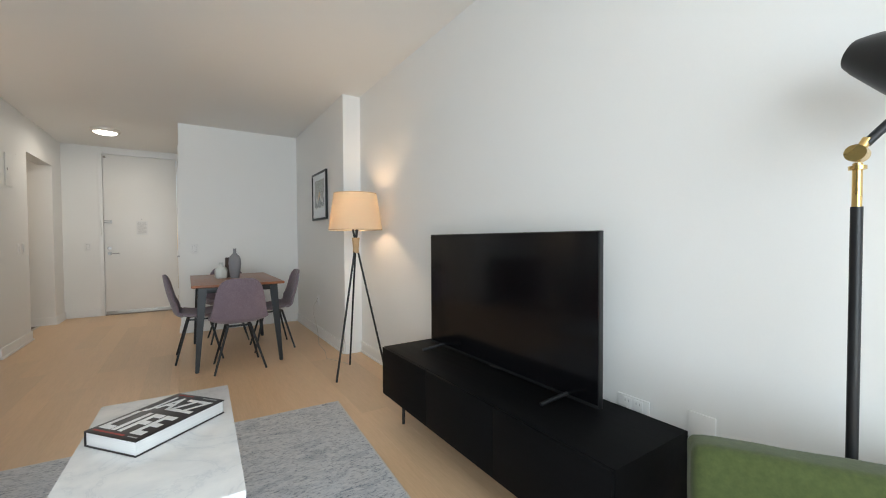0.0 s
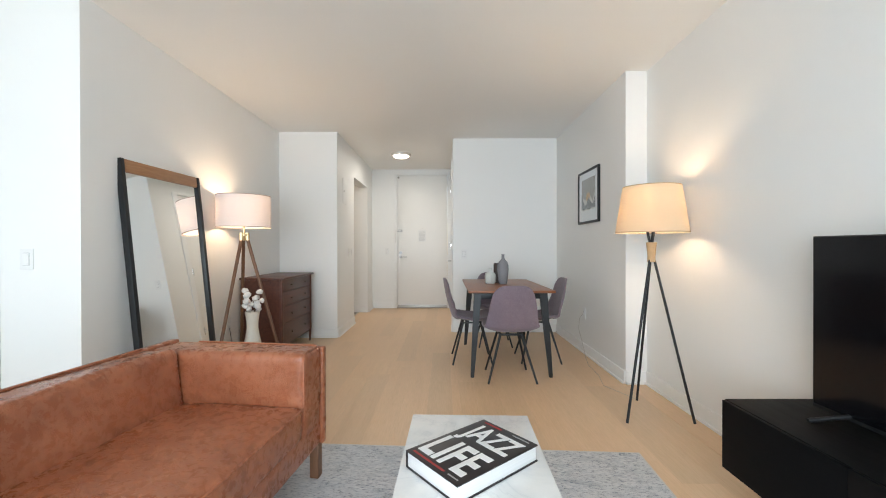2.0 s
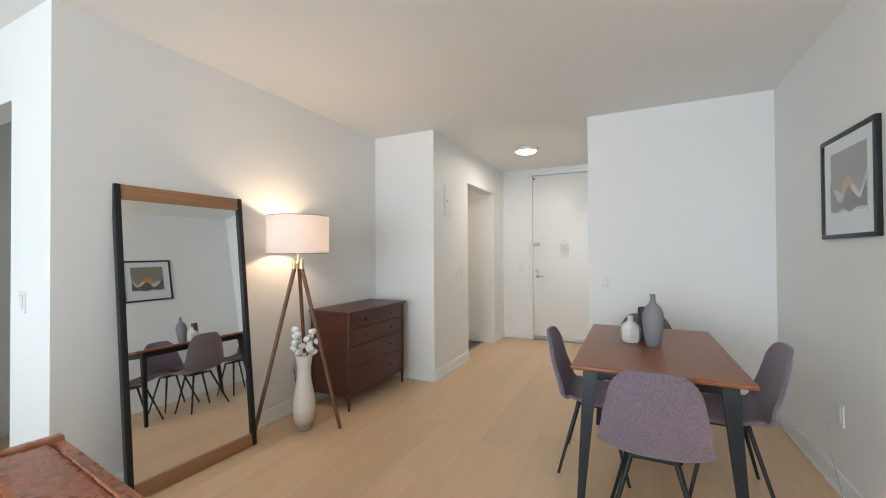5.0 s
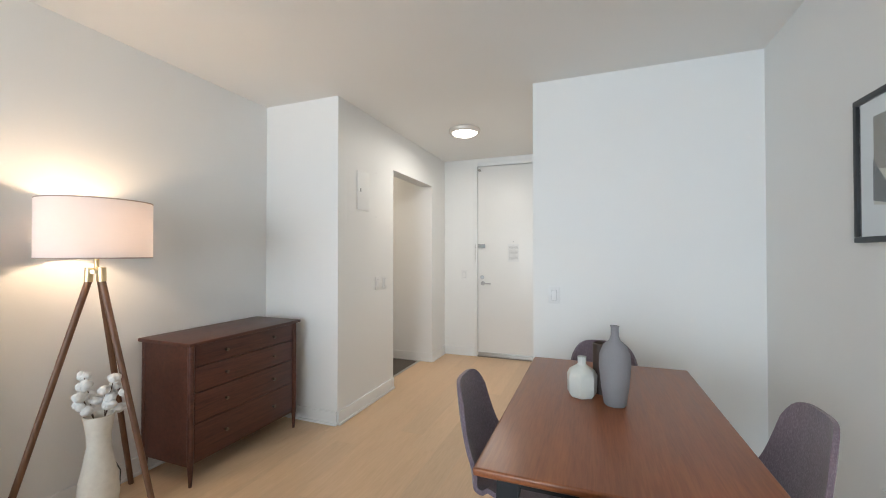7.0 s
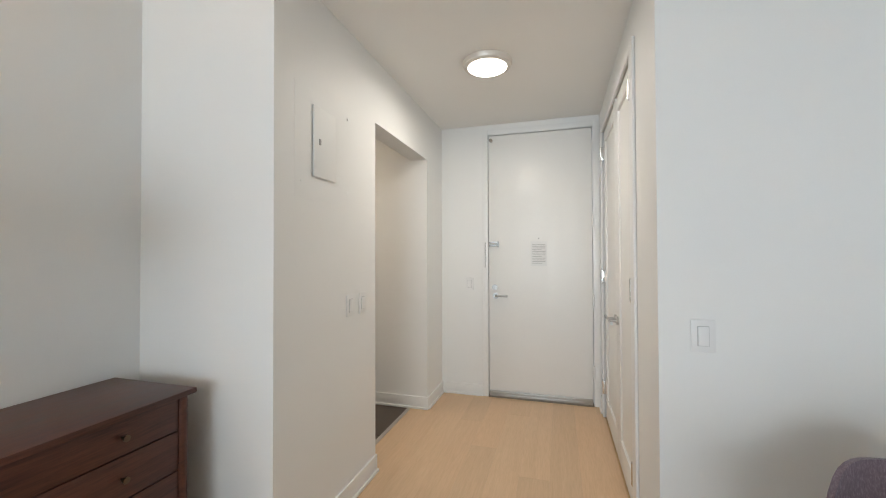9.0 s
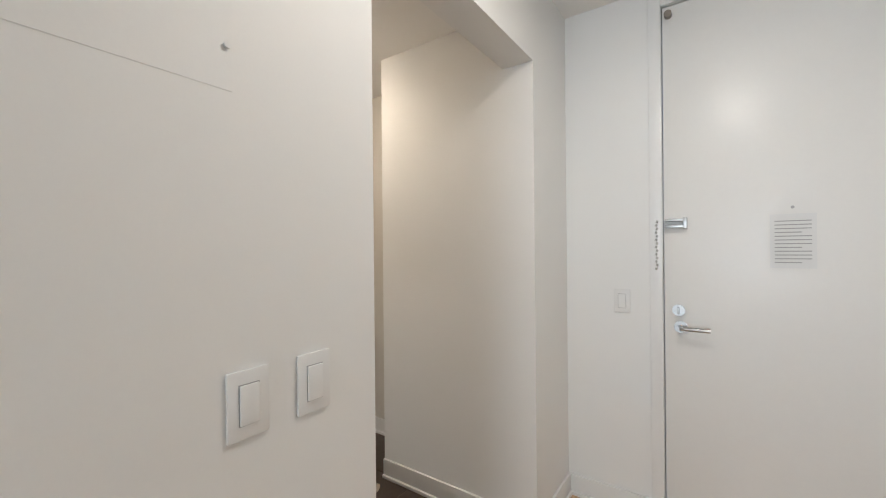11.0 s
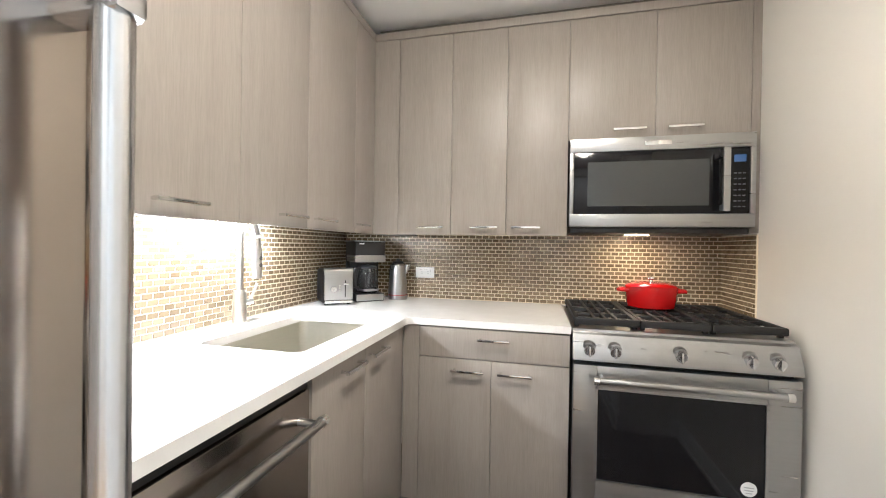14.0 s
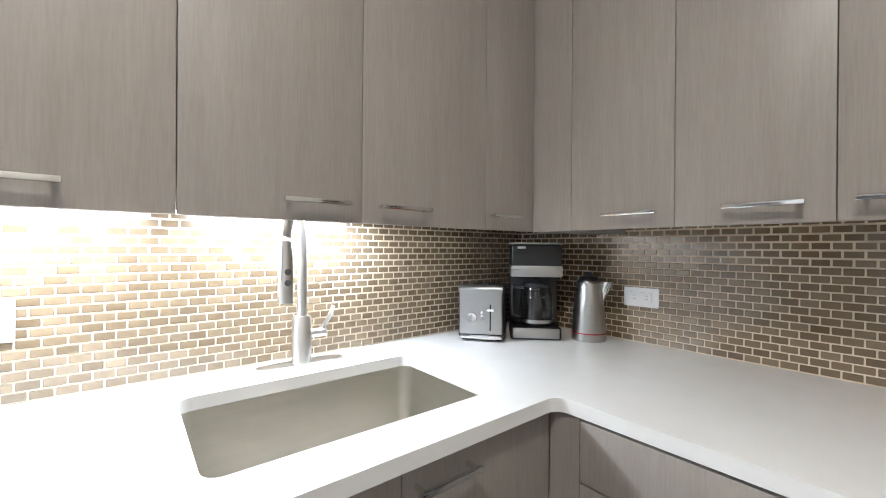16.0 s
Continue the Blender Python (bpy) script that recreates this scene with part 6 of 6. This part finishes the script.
rg = [[sp.verts.new((w * math.cos(q), y + d * math.sin(q), z)) for q in [2 * math.pi * k / 14 for k in range(14)]] for w, y, d, z in ((0.010, 0.036, 0.010, 0.105), (0.020, 0.042, 0.018, 0.150), (0.025, 0.052, 0.024, 0.185), (0.026, 0.060, 0.026, 0.206))]
for lo, hi in zip(rg, rg[1:]):
    for k in range(14):
        sp.faces.new((lo[k], lo[(k + 1) % 14], hi[(k + 1) % 14], hi[k]))
sp.faces.new(rg[0][::-1])
sp.faces.new(rg[-1])
part("spout", sp, BARSTEEL, a, "bright steel pouring spout")
part("handle", tube([(-0.036, 0, 0.20), (-0.076, 0, 0.195), (-0.088, 0, 0.16), (-0.084, 0, 0.08), (-0.052, 0, 0.05)], 0.011, 12), BLACKP, a)
part("level_window", moved(box(0.040, -0.011, 0.05, 0.056, 0.011, 0.155, 0.005), pose(0, 0, 0, 0, -4, -32)), CLEARPL, a, "clear water level window")

switch_plate((-3.5935, 6.900, 1.072), 90, "white wall outlet on the tiled kitchen wall", 1, 0.118, 0.066, outlet=True)
switch_plate((-1.975, 6.3665, 1.084), 180, "white wall outlet on the tiled wall beside the sink", 2, 0.118, 0.085, outlet=True)
whole("wall_scuff", box(-2.205, 8.498, 1.036, -2.160, 8.4995, 1.041), GREYINK, "small dark scuff mark on the kitchen wall", "mark")


# pieces of floors and walls, last
def shared(name, me, parent, m):
    ob = new(name, me)
    ob.parent = parent
    ob.matrix_basis = m
    return ob


# mosaic: glass bricks in running bond over a bed of grout
TW, TH, TJ = 0.0358, 0.0176, 0.0038


def mosaic(name, label, m, length, z0, z1, near):
    """Local x runs along the wall, y out of it; near: the stretch whose tiles are single pieces."""
    bed = tagged(new(name, mesh_of(name, box(0, 0, z0, length, 0.0060, z1), GROUT)), label, "backsplash", kind="structure")
    bed.matrix_basis = m
    full = mesh_of("tile", box(-TW / 2, 0.0, -TH / 2, TW / 2, 0.0042, TH / 2, 0.0012, 1), TILE)
    rest, count, row, z = [], 0, 0, z0 + TJ + TH / 2
    while z + TH / 2 < z1:
        x = TJ + TW / 2 - (TW + TJ) / 2 * (row % 2)
        while x - TW / 2 < length - 0.004:
            a, b = max(TJ / 2, x - TW / 2), min(length - TJ / 2, x + TW / 2)
            if b - a > 0.006:
                whole_piece = b - a > TW - 1e-4
                if whole_piece and near[0] < x < near[1] and count < 300:
                    shared("tile", full, bed, Matrix.Translation((x, 0.0035 + 0.0006 * random.random(), z)))
                    count += 1
                else:
                    rest.append((a, 0.0035, z - TH / 2, b, 0.0077, z + TH / 2))
            x += TW + TJ
        z += TH + TJ
        row += 1
    if rest:
        vs, fs = [], []
        for a, y0, c0, b, y1, c1 in rest:
            k, e = len(vs), 0.0012
            vs += [(a, y0, c0), (b, y0, c0), (b, y0, c1), (a, y0, c1), (a + e, y1, c0 + e), (b - e, y1, c0 + e), (b - e, y1, c1 - e), (a + e, y1, c1 - e)]
            fs += [(k + 4, k + 7, k + 6, k + 5), (k, k + 4, k + 5, k + 1), (k + 1, k + 5, k + 6, k + 2), (k + 2, k + 6, k + 7, k + 3), (k + 3, k + 7, k + 4, k)]
        me = bpy.data.meshes.new("tiles")
        me.from_pydata(vs, [], fs)
        me.materials.append(TILES)
        ob = new("tiles", me)
        ob.parent = bed
        tagged(ob, kind="stuff")


mosaic("backsplash_south", "brown glass mosaic backsplash behind the sink", pose(KW + 0.002, KS, 0), 2.098, 0.9145, 1.331, (0.9, 1.75))
mosaic("backsplash_west", "brown glass mosaic backsplash behind the range", pose(KW, 8.498, 0, 0, 0, -90), 2.13, 0.9145, 1.322, (0.85, 1.75))
mosaic("backsplash_north", "brown glass mosaic return beside the range", pose(-3.258, 8.50, 0, 0, 0, 180), 0.335, 0.9145, 1.3045, (0.0, 0.6))

# stone tiles of the kitchen floor
kf = struct("floor_kitchen", box(-3.60, 6.36, -0.012, -0.872, 8.50, -0.003), STONEGAP, "dark stone tiled kitchen floor")
PT = 0.582
stone = mesh_of("floor_tile", box(-PT / 2 + 0.002, -PT / 2 + 0.002, -0.010, PT / 2 - 0.002, PT / 2 - 0.002, 0.0, 0.0012, 1), STONE)
for i in range(-2, 3):
    for j in range(-1, 3):
        cx, cy = -2.61 + PT / 2 + PT * i, 7.555 + PT / 2 + PT * (j - 1)
        x0, x1, y0, y1 = max(-3.598, cx - PT / 2 + 0.002), min(-0.874, cx + PT / 2 - 0.002), max(6.362, cy - PT / 2 + 0.002), min(8.498, cy + PT / 2 - 0.002)
        if x1 - x0 < 0.02 or y1 - y0 < 0.02:
            continue
        if x1 - x0 > PT - 0.006 and y1 - y0 > PT - 0.006:
            shared("floor_tile", stone, kf, Matrix.Translation((cx, cy, 0)))
        else:
            shared("floor_tile", mesh_of("floor_tile", box(x0 - cx, y0 - cy, -0.010, x1 - cx, y1 - cy, 0.0, 0.0012, 1), STONE), kf, Matrix.Translation((cx, cy, 0)))

# oak boards along y, in rows of staggered joints
oak = struct("floor", box(-3.95, -1.4, -0.012, 2.28, 8.56, -0.006), GAP, "light oak plank floor")
PW = 0.178
rp = random.Random(11)
boards = {}


def board(x0, x1, y0, y1):
    if x1 - x0 < 0.012 or y1 - y0 < 0.02:
        return
    key = (round(x1 - x0, 3), round(y1 - y0, 2))
    if key not in boards:
        w, h = (x1 - x0) / 2 - 0.0001, (y1 - y0) / 2 - 0.0001
        boards[key] = mesh_of("plank", box(-w, -h, -0.010, w, h, 0.0, 0.0003, 1), OAK)
    shared("plank", boards[key], oak, Matrix.Translation(((x0 + x1) / 2, (y0 + y1) / 2, 0)))


def strips(x):
    """The stretches of y, wall to wall, that the oak floor covers at x."""
    if x > 2.105:
        return [(-1.4, 4.56)]
    if x > 0.735:
        return [(-1.4, 6.53)]
    if x > -0.712:
        return [(-1.4, 8.575)]
    if x > -0.872:
        return [(-1.4, 6.213), (7.12, 8.12)]
    if x > -1.43:
        return [(-1.4, 6.213)]
    if x > -1.888:
        return [(-1.4, 3.55)] + ([(3.69, 4.75)] if x < -1.56 else [])
    if x > -2.735:
        return [(-1.4, 4.75)]
    return [(-1.4, 3.55)] + ([(3.69, 4.75)] if x > -2.96 else [])


edges = sorted(set([round(-3.95 + PW * i, 4) for i in range(36) if -3.95 + PW * i < 2.28] + [2.28, 2.105, 0.735, -0.712, -0.872, -1.43, -1.888, -2.735, -1.56, -2.96]))
for a, b in zip(edges, edges[1:]):
    for lo, hi in strips((a + b) / 2):
        rp.seed(int(round(((a + b) / 2 + 5) / PW)) * 7 + int(lo * 3 + 9))
        y = lo - rp.choice((0.2, 0.5, 0.8, 1.1, 1.4))
        while y < hi:
            L = rp.choice((1.3, 1.6, 1.9, 2.1))
            board(a, b, max(lo, y), min(hi, y + L))
            y += L
